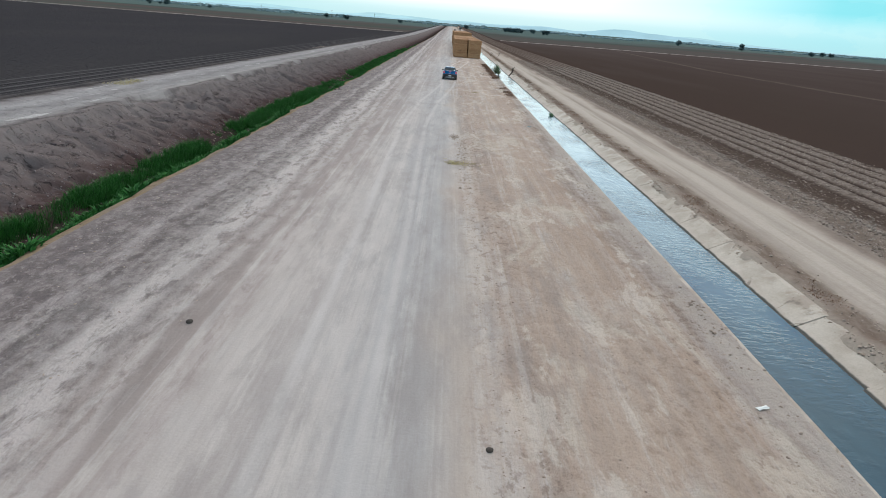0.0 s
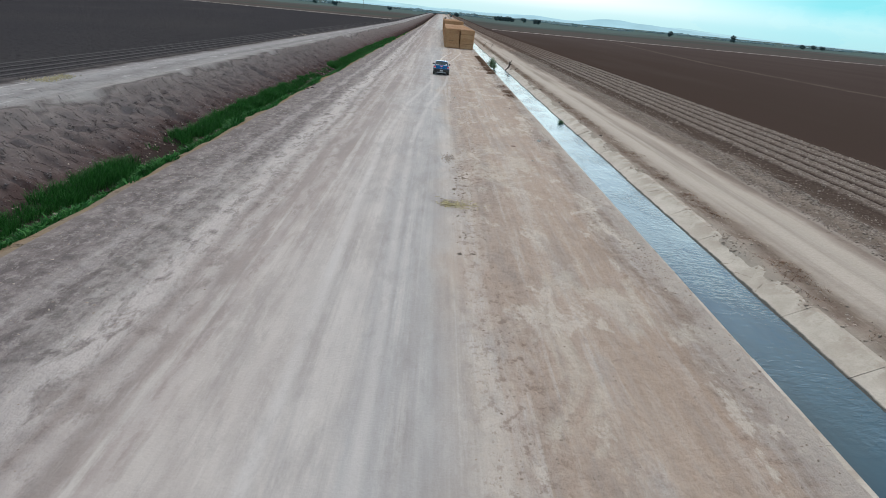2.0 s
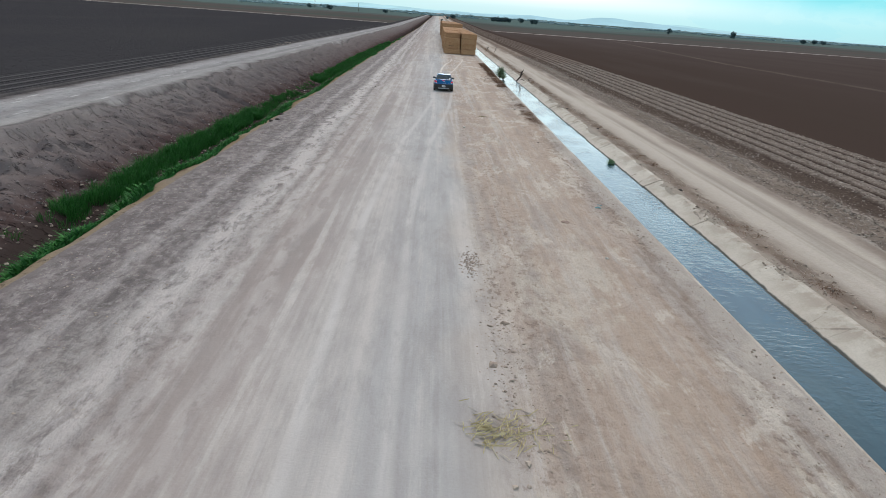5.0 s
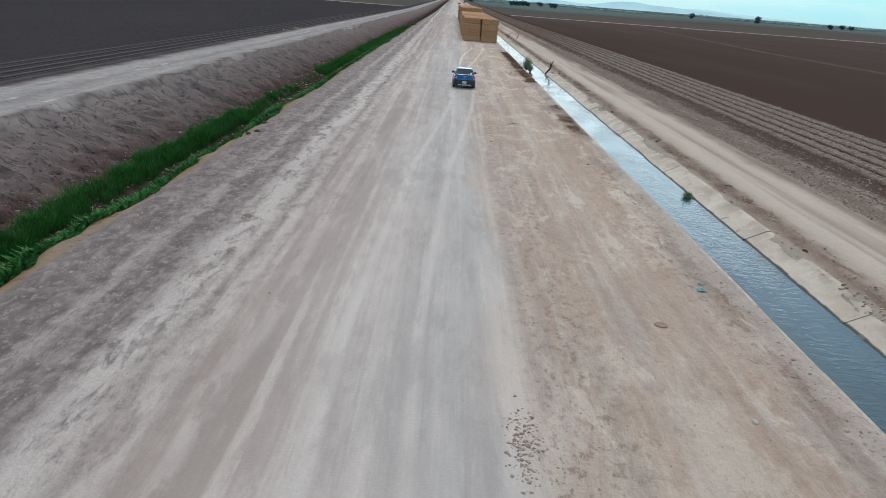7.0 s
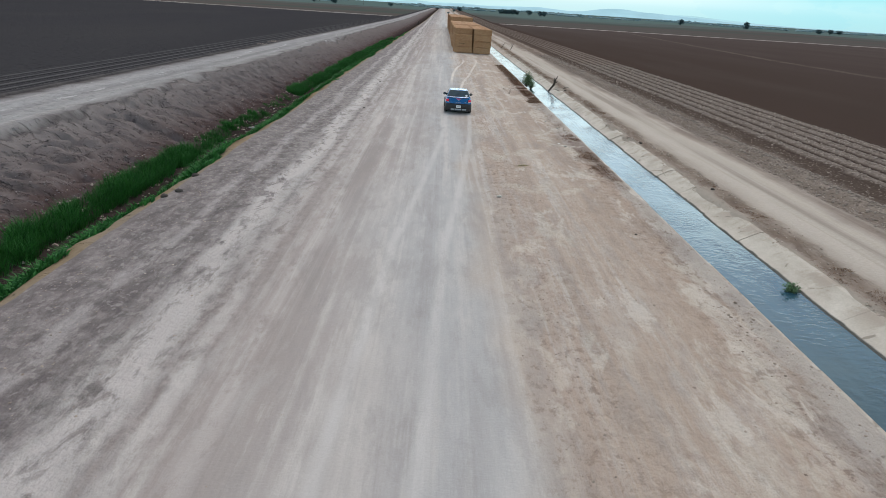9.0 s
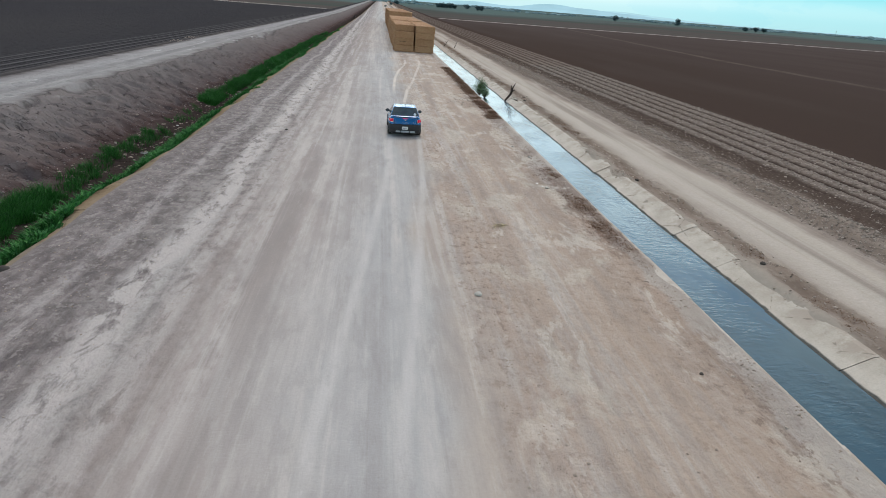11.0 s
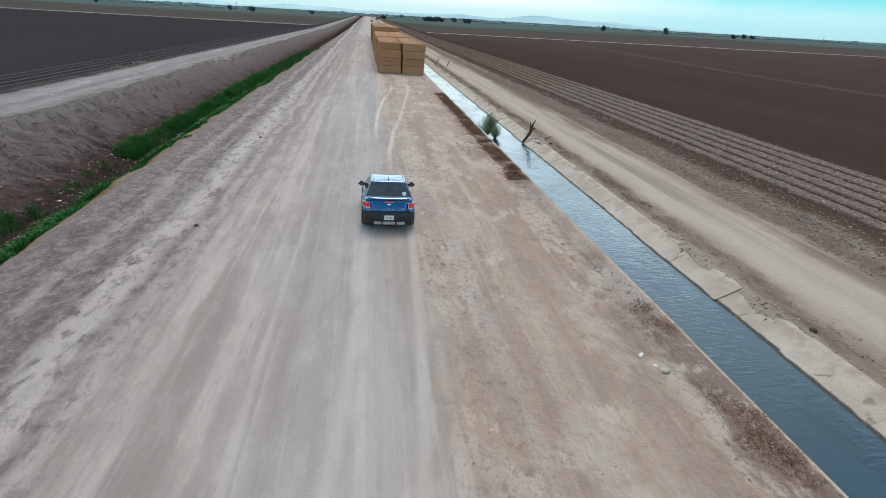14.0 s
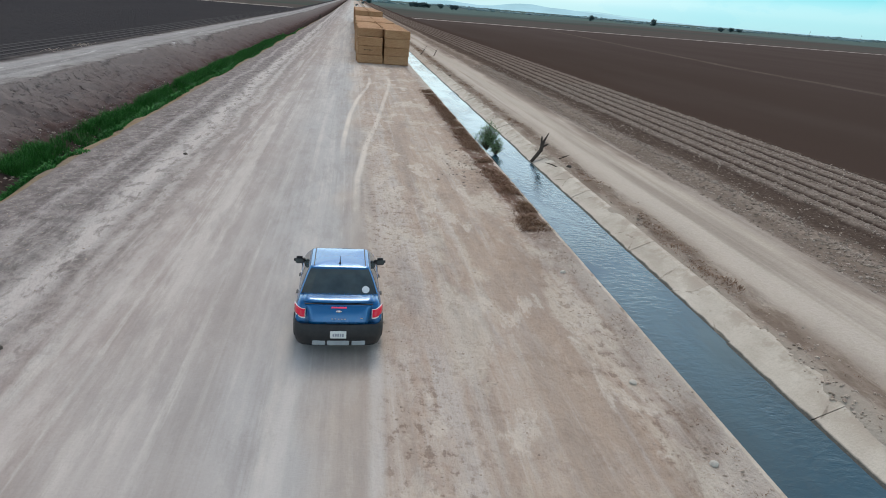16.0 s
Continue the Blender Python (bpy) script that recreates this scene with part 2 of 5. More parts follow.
    c = n.mix(n.m("MULTIPLY", rim, 0.75), c, (0.47, 0.405, 0.35))
    # the curved wheel marks beside the hay, and the brown mat of dead weeds along the canal
    for stops in ([(86, 1.25), (93, 1.35), (99, 1.75), (105, 2.4), (113, 3.1), (121, 3.8), (126, 4.15), (131, 4.2)], [(96, 0.7), (100, 0.75), (108, 1.0), (115, 1.5), (121, 2.2), (125, 2.5), (130, 2.55)]):
        lo, hi = stops[0][0], stops[-1][0]
        cx = n.m("MULTIPLY", n.ramp(n.span(y, lo, hi), [((a - lo) / (hi - lo), b / 8) for a, b in stops]), 8.0)
        mark = n.m("MULTIPLY", n.span(n.m("ABSOLUTE", n.m("SUBTRACT", x, cx)), 0.16, 0.06), n.m("MULTIPLY", n.span(y, lo, lo + 6), n.span(y, hi, hi - 3)))
        c = n.mix(n.m("MULTIPLY", mark, n.span(k2, 0.35, 0.6, 0.45, 0.95)), c, (0.66, 0.585, 0.51))
    worn = n.noise(n.stretch(p, (2.2, 0.8, 0), (4, 4, 0)), 1.0, 9, 0.72, 0.3)
    drift = n.m("ADD", n.m("MULTIPLY", n.span(wob, 0.3, 0.7, -0.3, 0.3), 1.0), n.m("MULTIPLY", y, -0.006))
    for cx, half, amount in ((-5.1, 0.62, 0.95), (-4.15, 0.3, 0.55), (-6.7, 0.28, 0.4), (-3.2, 0.25, 0.4)):
        line = n.span(n.m("ABSOLUTE", n.m("SUBTRACT", x, n.m("ADD", drift, cx))), half, half * 0.35)
        c = n.mix(n.m("MULTIPLY", n.m("MULTIPLY", line, n.span(worn, 0.58, 0.49)), amount), c, (0.54, 0.478, 0.445))
    stops = [(-10, -0.8), (18, -0.85), (41, -1.15), (55, -0.62), (61, -0.1), (69, 0.5), (75, 0.8), (80, 0.92)]
    cx = n.m("SUBTRACT", n.m("MULTIPLY", n.ramp(n.span(y, -10, 80), [((a + 10) / 90, (b + 2) / 4) for a, b in stops]), 4.0), 2.0)
    away = n.m("ABSOLUTE", n.m("SUBTRACT", n.m("ABSOLUTE", n.m("SUBTRACT", x, cx)), 0.7))
    c = n.mix(n.m("MULTIPLY", n.m("MULTIPLY", n.span(away, 0.17, 0.05), n.span(y, 81, 80)), n.span(s3, 0.3, 0.6, 0.25, 0.75)), c, (0.56, 0.52, 0.49))
    mat = n.noise(n.stretch(p, (1.1, 0.45, 0), (2, 9, 0)), 1.0, 7, 0.68)
    deep = n.noise(n.stretch(p, (2.6, 1.6, 0), (5, 9, 0)), 1.0, 6, 0.68)
    along = n.m("MAXIMUM", n.m("MULTIPLY", n.span(y, 84, 90), n.span(y, 124, 118)), n.m("MULTIPLY", n.m("MULTIPLY", n.span(y, 62, 65), n.span(y, 74.5, 72.5)), 0.6))
    c = n.mix(n.m("MULTIPLY", n.m("MULTIPLY", along, n.span(n.m("ADD", x, n.span(mat, 0.3, 0.7, -0.45, 0.45)), 6.3, 6.5)), n.span(deep, 0.38, 0.48)), c, (0.15, 0.085, 0.058))
    # blotches where dust has blown over the packed lane
    blot = n.noise(n.stretch(p, (0.9, 0.22, 0), (8, 1, 0)), 1.0, 9, 0.72, 0.2)
    c = n.mix(n.m("MULTIPLY", n.span(blot, 0.52, 0.6), n.m("MULTIPLY", lane, 0.28)), c, (0.28, 0.25, 0.235))
    c = n.mix(n.m("MULTIPLY", n.span(blot, 0.46, 0.38), n.m("MULTIPLY", lane, 0.25)), c, (0.52, 0.48, 0.45))
    # large soft tone changes
    big = n.noise(n.stretch(p, (0.16, 0.05, 0)), 1.0, 3)
    c = n.mix(n.span(big, 0.3, 0.7, 0.0, 0.35), c, n.mix(1.0, c, (0.86, 0.84, 0.84), "MULTIPLY"))
    grit = n.noise(p, 16, 6, 0.7)
    c = n.mix(n.span(grit, 0.35, 0.75, 0.0, 0.2), c, n.mix(1.0, c, (0.72, 0.69, 0.66), "MULTIPLY"))
    rough = n.m("MAXIMUM", right, left)
    h = n.m("ADD", n.m("MULTIPLY", n.m("SUBTRACT", k3, k4), n.span(rough, 0, 1, 0.1, 1.5)), n.m("MULTIPLY", grit, 0.15))
    return n.out(c, None, n.bump(h, 0.8, 0.08))


def bank_material():
    n = Net("bank_soil", 1.0, 0, 0.0)
    p = n.pos()
    x, y, z = n.split(p)
    wob = n.noise(n.stretch(p, (0.2, 0.35, 0.2)), 1.0, 4)
    xw = n.m("ADD", x, n.span(wob, 0.3, 0.7, -0.55, 0.55))
    # the dark stop at -18.75 is the shade under the crest, painted in
    base = zones(n, xw, -60, -8, [
        (-60, (0.053, 0.050, 0.053)), (-25.4, (0.053, 0.050, 0.052)), (-24.4, (0.12, 0.105, 0.10)), (-23.6, (0.28, 0.257, 0.25)), (-22.3, (0.37, 0.35, 0.34)),
        (-21.0, (0.27, 0.252, 0.245)), (-20.0, (0.35, 0.33, 0.318)), (-19.2, (0.27, 0.245, 0.235)), (-18.75, (0.13, 0.112, 0.108)), (-18.55, (0.22, 0.188, 0.178)), (-18.2, (0.20, 0.17, 0.162)),
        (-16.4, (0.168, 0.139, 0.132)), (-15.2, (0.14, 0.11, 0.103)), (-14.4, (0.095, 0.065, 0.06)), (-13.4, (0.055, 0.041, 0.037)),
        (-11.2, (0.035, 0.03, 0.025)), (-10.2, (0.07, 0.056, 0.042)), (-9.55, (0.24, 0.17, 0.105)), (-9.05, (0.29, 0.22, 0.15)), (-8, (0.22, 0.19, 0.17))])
    rib = n.noise(n.stretch(p, (1.5, 1.5, 1.5)), 1.0, 5, 0.6)
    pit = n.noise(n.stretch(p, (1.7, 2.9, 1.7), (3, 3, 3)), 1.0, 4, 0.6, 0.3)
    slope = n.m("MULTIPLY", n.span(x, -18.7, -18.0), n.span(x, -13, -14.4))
    # overhang shadows put into the colour of the pits
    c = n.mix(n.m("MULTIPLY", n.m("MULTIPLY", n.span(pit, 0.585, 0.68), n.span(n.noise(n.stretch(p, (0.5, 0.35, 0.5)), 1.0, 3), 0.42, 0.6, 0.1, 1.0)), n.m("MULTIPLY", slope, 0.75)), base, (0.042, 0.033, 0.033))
    c = n.mix(n.m("MULTIPLY", n.span(rib, 0.48, 0.36), n.m("MULTIPLY", slope, 0.4)), c, (0.19, 0.165, 0.162))
    streak = n.noise(n.stretch(p, (1.1, 0.03, 1)), 1.0, 5, 0.6)
    track = n.m("MULTIPLY", n.span(x, -24.4, -23.4), n.span(x, -18.4, -19.2))
    c = n.mix(n.m("MULTIPLY", n.span(streak, 0.5, 0.66), n.m("MULTIPLY", track, 0.6)), c, (0.43, 0.40, 0.38))
    dash = n.noise(n.stretch(p, (1.0, 0.16, 1), (5, 5, 0)), 1.0, 4, 0.6)
    c = n.mix(n.m("MULTIPLY", n.span(dash, 0.62, 0.67), n.m("MULTIPLY", track, 0.8)), c, (0.56, 0.53, 0.51))
    field = n.span(x, -24.2, -25.4)
    fm = n.noise(n.stretch(p, (0.05, 0.012, 1)), 1.0, 5)
    c = n.mix(n.m("MULTIPLY", n.span(fm, 0.45, 0.7), n.m("MULTIPLY", field, 0.5)), c, (0.066, 0.061, 0.06))
    furrow = n.m("PINGPONG", n.m("ADD", x, 24.65 + 59.25), 0.5925)
    rf = n.m("MULTIPLY", field, n.span(x, -31, -29.3, 0.0, 1.0))
    c = n.mix(n.m("MULTIPLY", n.m("MULTIPLY", n.span(furrow, 0.2, 0.28), n.span(furrow, 0.42, 0.34)), n.m("MULTIPLY", rf, 0.6)), c, (0.15, 0.14, 0.14))
    c = n.mix(n.m("MULTIPLY", n.span(furrow, 0.2, 0.08), n.m("MULTIPLY", rf, 0.7)), c, (0.018, 0.017, 0.018))
    grit = n.noise(p, 9, 6, 0.7)
    c = n.mix(n.span(grit, 0.4, 0.75, 0.0, 0.4), c, n.mix(1.0, c, (0.68, 0.66, 0.65), "MULTIPLY"))
    return n.out(c, None, n.bump(n.m("ADD", n.m("MULTIPLY", n.span(pit, 0.56, 0.68), -1.2), n.m("ADD", rib, n.m("MULTIPLY", grit, 0.3))), 0.8, 0.14))


def right_material():
    n = Net("field_soil", 1.0, 0, 0.0)
    p = n.pos()
    x, y, z = n.split(p)
    wob = n.noise(n.stretch(p, (0.2, 0.12, 0.2)), 1.0, 5, 0.65)
    xw = n.m("ADD", x, n.span(wob, 0.3, 0.7, -0.45, 0.45))
    base = zones(n, xw, 9.5, 70, [
        (9.5, (0.38, 0.33, 0.28)), (10.2, (0.34, 0.285, 0.235)), (10.6, (0.23, 0.175, 0.14)), (11.3, (0.40, 0.34, 0.285)), (12.2, (0.52, 0.45, 0.385)),
        (13.0, (0.45, 0.39, 0.33)), (13.8, (0.49, 0.42, 0.355)), (14.5, (0.27, 0.217, 0.18)), (15.1, (0.205, 0.16, 0.13)), (15.8, (0.22, 0.173, 0.141)), (16.3, (0.32, 0.26, 0.215)), (16.8, (0.20, 0.155, 0.126)),
        (17.4, (0.095, 0.069, 0.056)), (19, (0.085, 0.062, 0.05)), (25.0, (0.08, 0.057, 0.047)), (26.2, (0.066, 0.046, 0.038)), (34, (0.064, 0.046, 0.038)), (70, (0.072, 0.053, 0.046))])
    deadw = n.noise(n.stretch(p, (1.6, 0.5, 0)), 1.0, 7, 0.7)
    c0 = n.m("MULTIPLY", n.m("MULTIPLY", n.span(x, 10.1, 10.4), n.span(x, 11.4, 10.9)), n.span(deadw, 0.46, 0.56))
    base = n.mix(n.m("MULTIPLY", c0, 0.6), base, (0.15, 0.108, 0.083))
    # paler on the ridges of the rows, darker in the furrows between
    furrow = n.m("PINGPONG", n.m("SUBTRACT", x, 19.74 - 12.15), 0.6075)
    ragged = n.m("ADD", x, n.span(n.noise(n.stretch(p, (0.5, 0.5, 0)), 1.0, 7, 0.7), 0.3, 0.7, -0.5, 0.5))
    edge_x = n.span(y, 40, 95, 0.5, 0.0)
    f = n.m("MULTIPLY", n.span(ragged, 18.5, 19.1), n.span(n.m("ADD", ragged, edge_x), 26.1, 25.6))
    f = n.m("MULTIPLY", f, n.span(n.m("ADD", y, n.span(n.noise(n.stretch(p, (0.3, 0.03, 0)), 1.0, 3), 0.3, 0.7, -25, 25)), 110, 190, 1.0, 0.5))
    lumpy = n.span(n.noise(p, 3.2, 7, 0.78), 0.4, 0.54, 0.38, 1.0)
    c = n.mix(n.m("MULTIPLY", n.m("MULTIPLY", n.span(furrow, 0.13, 0.28), lumpy), n.m("MULTIPLY", f, 0.95)), base, (0.262, 0.212, 0.18))
    c = n.mix(n.m("MULTIPLY", n.m("MULTIPLY", n.span(furrow, 0.5, 0.59), n.span(x, 21.5, 23.5)), n.m("MULTIPLY", f, 0.45)), c, (0.10, 0.075, 0.062))
    c = n.mix(n.m("MULTIPLY", n.span(furrow, 0.18, 0.08), n.m("MULTIPLY", f, 0.85)), c, (0.04, 0.028, 0.023))
    clod = n.noise(p, 2.4, 8, 0.72)
    cl = n.m("MULTIPLY", n.span(x, 14.2, 14.9), n.span(x, 25, 20, 0.35, 1.0))
    cl = n.m("MULTIPLY", cl, n.span(x, 27, 26))
    c = n.mix(n.m("MULTIPLY", n.span(clod, 0.55, 0.66), n.m("MULTIPLY", cl, 0.8)), c, (0.07, 0.049, 0.04))
    fine = n.noise(p, 6.5, 6, 0.7)
    c = n.mix(n.m("MULTIPLY", n.span(fine, 0.45, 0.36), n.m("MULTIPLY", cl, 0.4)), c, (0.29, 0.235, 0.195))
    streak = n.noise(n.stretch(p, (1.2, 0.03, 1)), 1.0, 5, 0.6)
    track = n.m("MULTIPLY", n.span(x, 11, 12), n.span(x, 15.6, 14.6))
    c = n.mix(n.m("MULTIPLY", n.span(streak, 0.5, 0.66), n.m("MULTIPLY", track, 0.6)), c, (0.49, 0.43, 0.375))
    c = n.mix(n.m("MULTIPLY", n.span(streak, 0.5, 0.36), n.m("MULTIPLY", track, 0.6)), c, (0.26, 0.215, 0.18))
    # a pale strip slanting through the field, and large damp stains
    fm = n.noise(n.stretch(p, (0.06, 0.012, 1)), 1.0, 5)
    stops = [(40, 75.0), (120, 68.0), (182, 69.0), (239, 75.0), (303, 82.0), (420, 95.0)]
    cx = n.m("MULTIPLY", n.ramp(n.span(y, 40, 420), [((a - 40) / 380, b / 100) for a, b in stops]), 100.0)
    thin = n.noise(n.stretch(p, (0.5, 0.12, 1)), 1.0, 6, 0.7)
    band = n.m("MULTIPLY", n.span(n.m("ABSOLUTE", n.m("SUBTRACT", x, cx)), 1.7, 0.7), n.span(thin, 0.4, 0.6, 0.1, 0.55))
    c = n.mix(band, c, (0.17, 0.135, 0.115))
    field = n.span(x, 27, 30)
    c = n.mix(n.m("MULTIPLY", n.span(fm, 0.5, 0.72), n.m("MULTIPLY", field, 0.4)), c, (0.08, 0.06, 0.052))
    # paler towards the far end: distance haze put into the soil colour
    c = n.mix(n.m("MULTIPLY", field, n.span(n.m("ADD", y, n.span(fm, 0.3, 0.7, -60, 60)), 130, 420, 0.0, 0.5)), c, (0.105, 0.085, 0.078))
    grit = n.noise(p, 9, 6, 0.7)
    c = n.mix(n.span(grit, 0.4, 0.75, 0.0, 0.4), c, n.mix(1.0, c, (0.68, 0.66, 0.65), "MULTIPLY"))
    return n.out(c, None, n.bump(n.m("ADD", n.m("MULTIPLY", clod, n.span(cl, 0, 1, 0.5, 1.6)), n.m("MULTIPLY", grit, 0.4)), 0.7, 0.09))


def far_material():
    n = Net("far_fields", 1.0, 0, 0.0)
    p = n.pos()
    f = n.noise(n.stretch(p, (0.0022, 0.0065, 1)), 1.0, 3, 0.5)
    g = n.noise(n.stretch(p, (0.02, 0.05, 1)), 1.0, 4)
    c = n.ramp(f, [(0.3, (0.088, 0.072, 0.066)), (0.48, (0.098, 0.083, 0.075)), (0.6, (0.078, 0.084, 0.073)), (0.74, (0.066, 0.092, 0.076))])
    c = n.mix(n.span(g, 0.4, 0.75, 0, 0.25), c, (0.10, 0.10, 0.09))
    # distance haze painted over the plain as teal, from about 700 metres on
    haze_edge = n.noise(n.stretch(p, (0.004, 0.0012, 1), (3, 1, 0)), 1.0, 3)
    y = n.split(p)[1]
    c = n.mix(n.m("MULTIPLY", n.span(n.m("ADD", y, n.span(haze_edge, 0.3, 0.7, -250, 250)), 700, 1000), 0.8), c, (0.105, 0.155, 0.145))
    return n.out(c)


def concrete_material():
    n = Net("old_concrete", 0.85, 0, 0.25)
    p = n.pos()
    x, y, z = n.split(p)
    f = n.noise(n.stretch(p, (1.0, 0.6, 1.0)), 1.2, 7, 0.65)
    c = n.ramp(f, [(0.3, (0.41, 0.35, 0.29)), (0.5, (0.51, 0.445, 0.375)), (0.7, (0.60, 0.535, 0.46))])
    c = n.mix(n.span(n.rnd(), 0, 1, 0, 0.5), c, n.mix(1.0, c, (0.9, 0.89, 0.87), "MULTIPLY"))
    wet = n.m("ADD", z, n.span(n.noise(n.stretch(p, (1, 1.4, 0)), 1.0, 4), 0.3, 0.7, -0.012, 0.012))
    c = n.mix(n.span(wet, -0.205, -0.225), c, (0.06, 0.06, 0.055))
    soil = n.noise(p, 0.9, 6, 0.7)
    c = n.mix(n.m("MULTIPLY", n.span(soil, 0.46, 0.56), n.span(z, -0.2, 0.04, 0.0, 0.9)), c, (0.38, 0.31, 0.25))
    g = n.noise(p, 22, 5, 0.7)
    c = n.mix(n.span(g, 0.45, 0.8, 0, 0.35), c, (0.25, 0.22, 0.18))
    crack = n.node("ShaderNodeTexVoronoi", Vector=n.stretch(p, (0.55, 0.45, 0.55)), Scale=1.0)
    crack.feature = "DISTANCE_TO_EDGE"
    wander = n.noise(p, 3.0, 4)
    c = n.mix(n.m("MULTIPLY", n.span(n.m("ADD", crack.outputs["Distance"], n.span(wander, 0.3, 0.7, -0.02, 0.02)), 0.012, 0.004), n.span(soil, 0.48, 0.56, 0.0, 0.7)), c, (0.2, 0.165, 0.13))
    return n.out(c, None, n.bump(n.m("ADD", g, f), 0.35, 0.02))


def water_material(name, tint, ripple, dist, rough=0.06):
    n = Net(name, rough, 0, 0.5)
    n.b.inputs["IOR"].default_value = 1.333
    p = n.pos()
    w1 = n.noise(n.stretch(p, (1.3, 1.7, 1)), 1.0, 2, 0.45, 0.3)
    w2 = n.noise(n.stretch(p, (3.6, 6.5, 1)), 1.0, 3, 0.6, 0.4)
    gust = n.noise(n.stretch(p, (0.6, 0.28, 1), (4, 2, 0)), 1.0, 4, 0.6)
    h = n.m("ADD", n.m("MULTIPLY", w1, 0.14), n.m("MULTIPLY", w2, n.span(gust, 0.4, 0.64, 0.15, 1.35)))
    silt = n.noise(n.stretch(p, (0.8, 0.15, 1)), 1.0, 4)
    c = n.mix(n.span(silt, 0.3, 0.7), [v * 0.8 for v in tint], [v * 1.25 for v in tint])
    return n.out(c, None, n.bump(h, ripple, dist))


def hay_material():
    n = Net("baled_hay", 0.95, 0, 0.1)
    p = n.pos()
    o = n.obj()
    st = n.noise(n.stretch(o, (3, 9, 40)), 1.0, 6, 0.7)
    bl = n.noise(p, 0.8, 4)
    c = n.ramp(st, [(0.3, (0.27, 0.143, 0.072)), (0.5, (0.41, 0.228, 0.122)), (0.7, (0.51, 0.30, 0.172))])
    c = n.mix(n.span(n.rnd(), 0, 1, 0, 0.55), c, n.mix(1.0, c, (0.76, 0.72, 0.68), "MULTIPLY"))
    c = n.mix(n.span(bl, 0.4, 0.7, 0, 0.4), c, (0.45, 0.285, 0.16))
    return n.out(c, None, n.bump(st, 0.8, 0.04))


def leaf_material(name, dark, light, rough=0.6):
    n = Net(name, rough, 0, 0.15)
    n.b.inputs["Subsurface Weight"].default_value = 0.0
    r = n.isle()
    patch = n.noise(n.pos(), 0.35, 3)
    c = n.ramp(r, [(0.0, dark), (0.6, [(a + b) / 2 for a, b in zip(dark, light)]), (1.0, light)])
    c = n.mix(n.span(patch, 0.35, 0.7, 0, 0.5), c, n.mix(1.0, c, (0.6, 0.68, 0.55), "MULTIPLY"))
    return n.out(c)


def clod_material(name, dark, light):
    n = Net(name, 0.96, 0, 0.1)
    r = n.isle()
    g = n.noise(n.pos(), 14, 5, 0.7)
    c = n.ramp(r, [(0, dark), (1, light)])
    c = n.mix(n.span(g, 0.4, 0.7, 0, 0.4), c, n.mix(1.0, c, (0.65, 0.62, 0.6), "MULTIPLY"))
    return n.out(c, None, n.bump(g, 0.5, 0.02))


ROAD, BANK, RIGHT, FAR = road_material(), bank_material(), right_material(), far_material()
CONCRETE, HAY = concrete_material(), hay_material()
WATER = water_material("canal_water", (0.025, 0.068, 0.096), 0.32, 0.05, 0.05)
PUDDLE = water_material("ditch_water", (0.045, 0.035, 0.025), 0.3, 0.03, 0.3)
GRASS = leaf_material("reed_green", (0.018, 0.085, 0.018), (0.07, 0.27, 0.05))
WEED = leaf_material("weed_green", (0.022, 0.10, 0.026), (0.075, 0.26, 0.06), 0.8)
DRYWEED = leaf_material("dry_weed", (0.13, 0.068, 0.045), (0.34, 0.20, 0.13), 0.9)
STRAW = leaf_material("straw", (0.46, 0.37, 0.2), (0.60, 0.51, 0.31), 0.9)
# tree leaves made paler and bluer, distance haze put into their colour
HAZYGREEN = leaf_material("hazy_tree_green", (0.06, 0.10, 0.11), (0.10, 0.15, 0.16))
BUSHGREEN = leaf_material("bush_green", (0.08, 0.15, 0.06), (0.25, 0.36, 0.19))
BARK = plain("grey_bark", (0.06, 0.045, 0.036), 0.95)
CLOD = clod_material("earth_clods", (0.28, 0.215, 0.17), (0.50, 0.41, 0.34))
DARKCLOD = clod_material("field_clods", (0.19, 0.148, 0.12), (0.45, 0.37, 0.31))
BANKCLOD = clod_material("bank_clods", (0.14, 0.118, 0.113), (0.27, 0.232, 0.222))
STONE = clod_material("pale_stone", (0.42, 0.37, 0.31), (0.55, 0.5, 0.44))


# ---- noise on a lattice, for the lie of the land ----
def lattice(seed, size=256):
    return np.random.RandomState(seed).rand(size, size)


LAT = [lattice(k) for k in range(8)]


def vnoise(x, y, k=0):
    """Smooth noise from -1 to 1."""
    t = LAT[k]
    x0, y0 = np.floor(x).astype(int), np.floor(y).astype(int)
    u, v = x - x0, y - y0
    u, v = u * u * (3 - 2 * u), v * v * (3 - 2 * v)
    g = lambda i, j: t[(x0 + i) % 256, (y0 + j) % 256]
    return 2 * ((g(0, 0) * (1 - u) + g(1, 0) * u) * (1 - v) + (g(0, 1) * (1 - u) + g(1, 1) * u) * v) - 1


def fnoise(x, y, k=0, octaves=3):
    return sum(vnoise(x * 2 ** i + 17.3 * i, y * 2 ** i + 5.1 * i, k) / 2 ** i for i in range(octaves))


def step(a, b, x):
    t = np.clip((x - a) / (b - a), 0, 1)
    return t * t * (3 - 2 * t)


WATER_Z, DITCH_Z = -0.25, -2.05
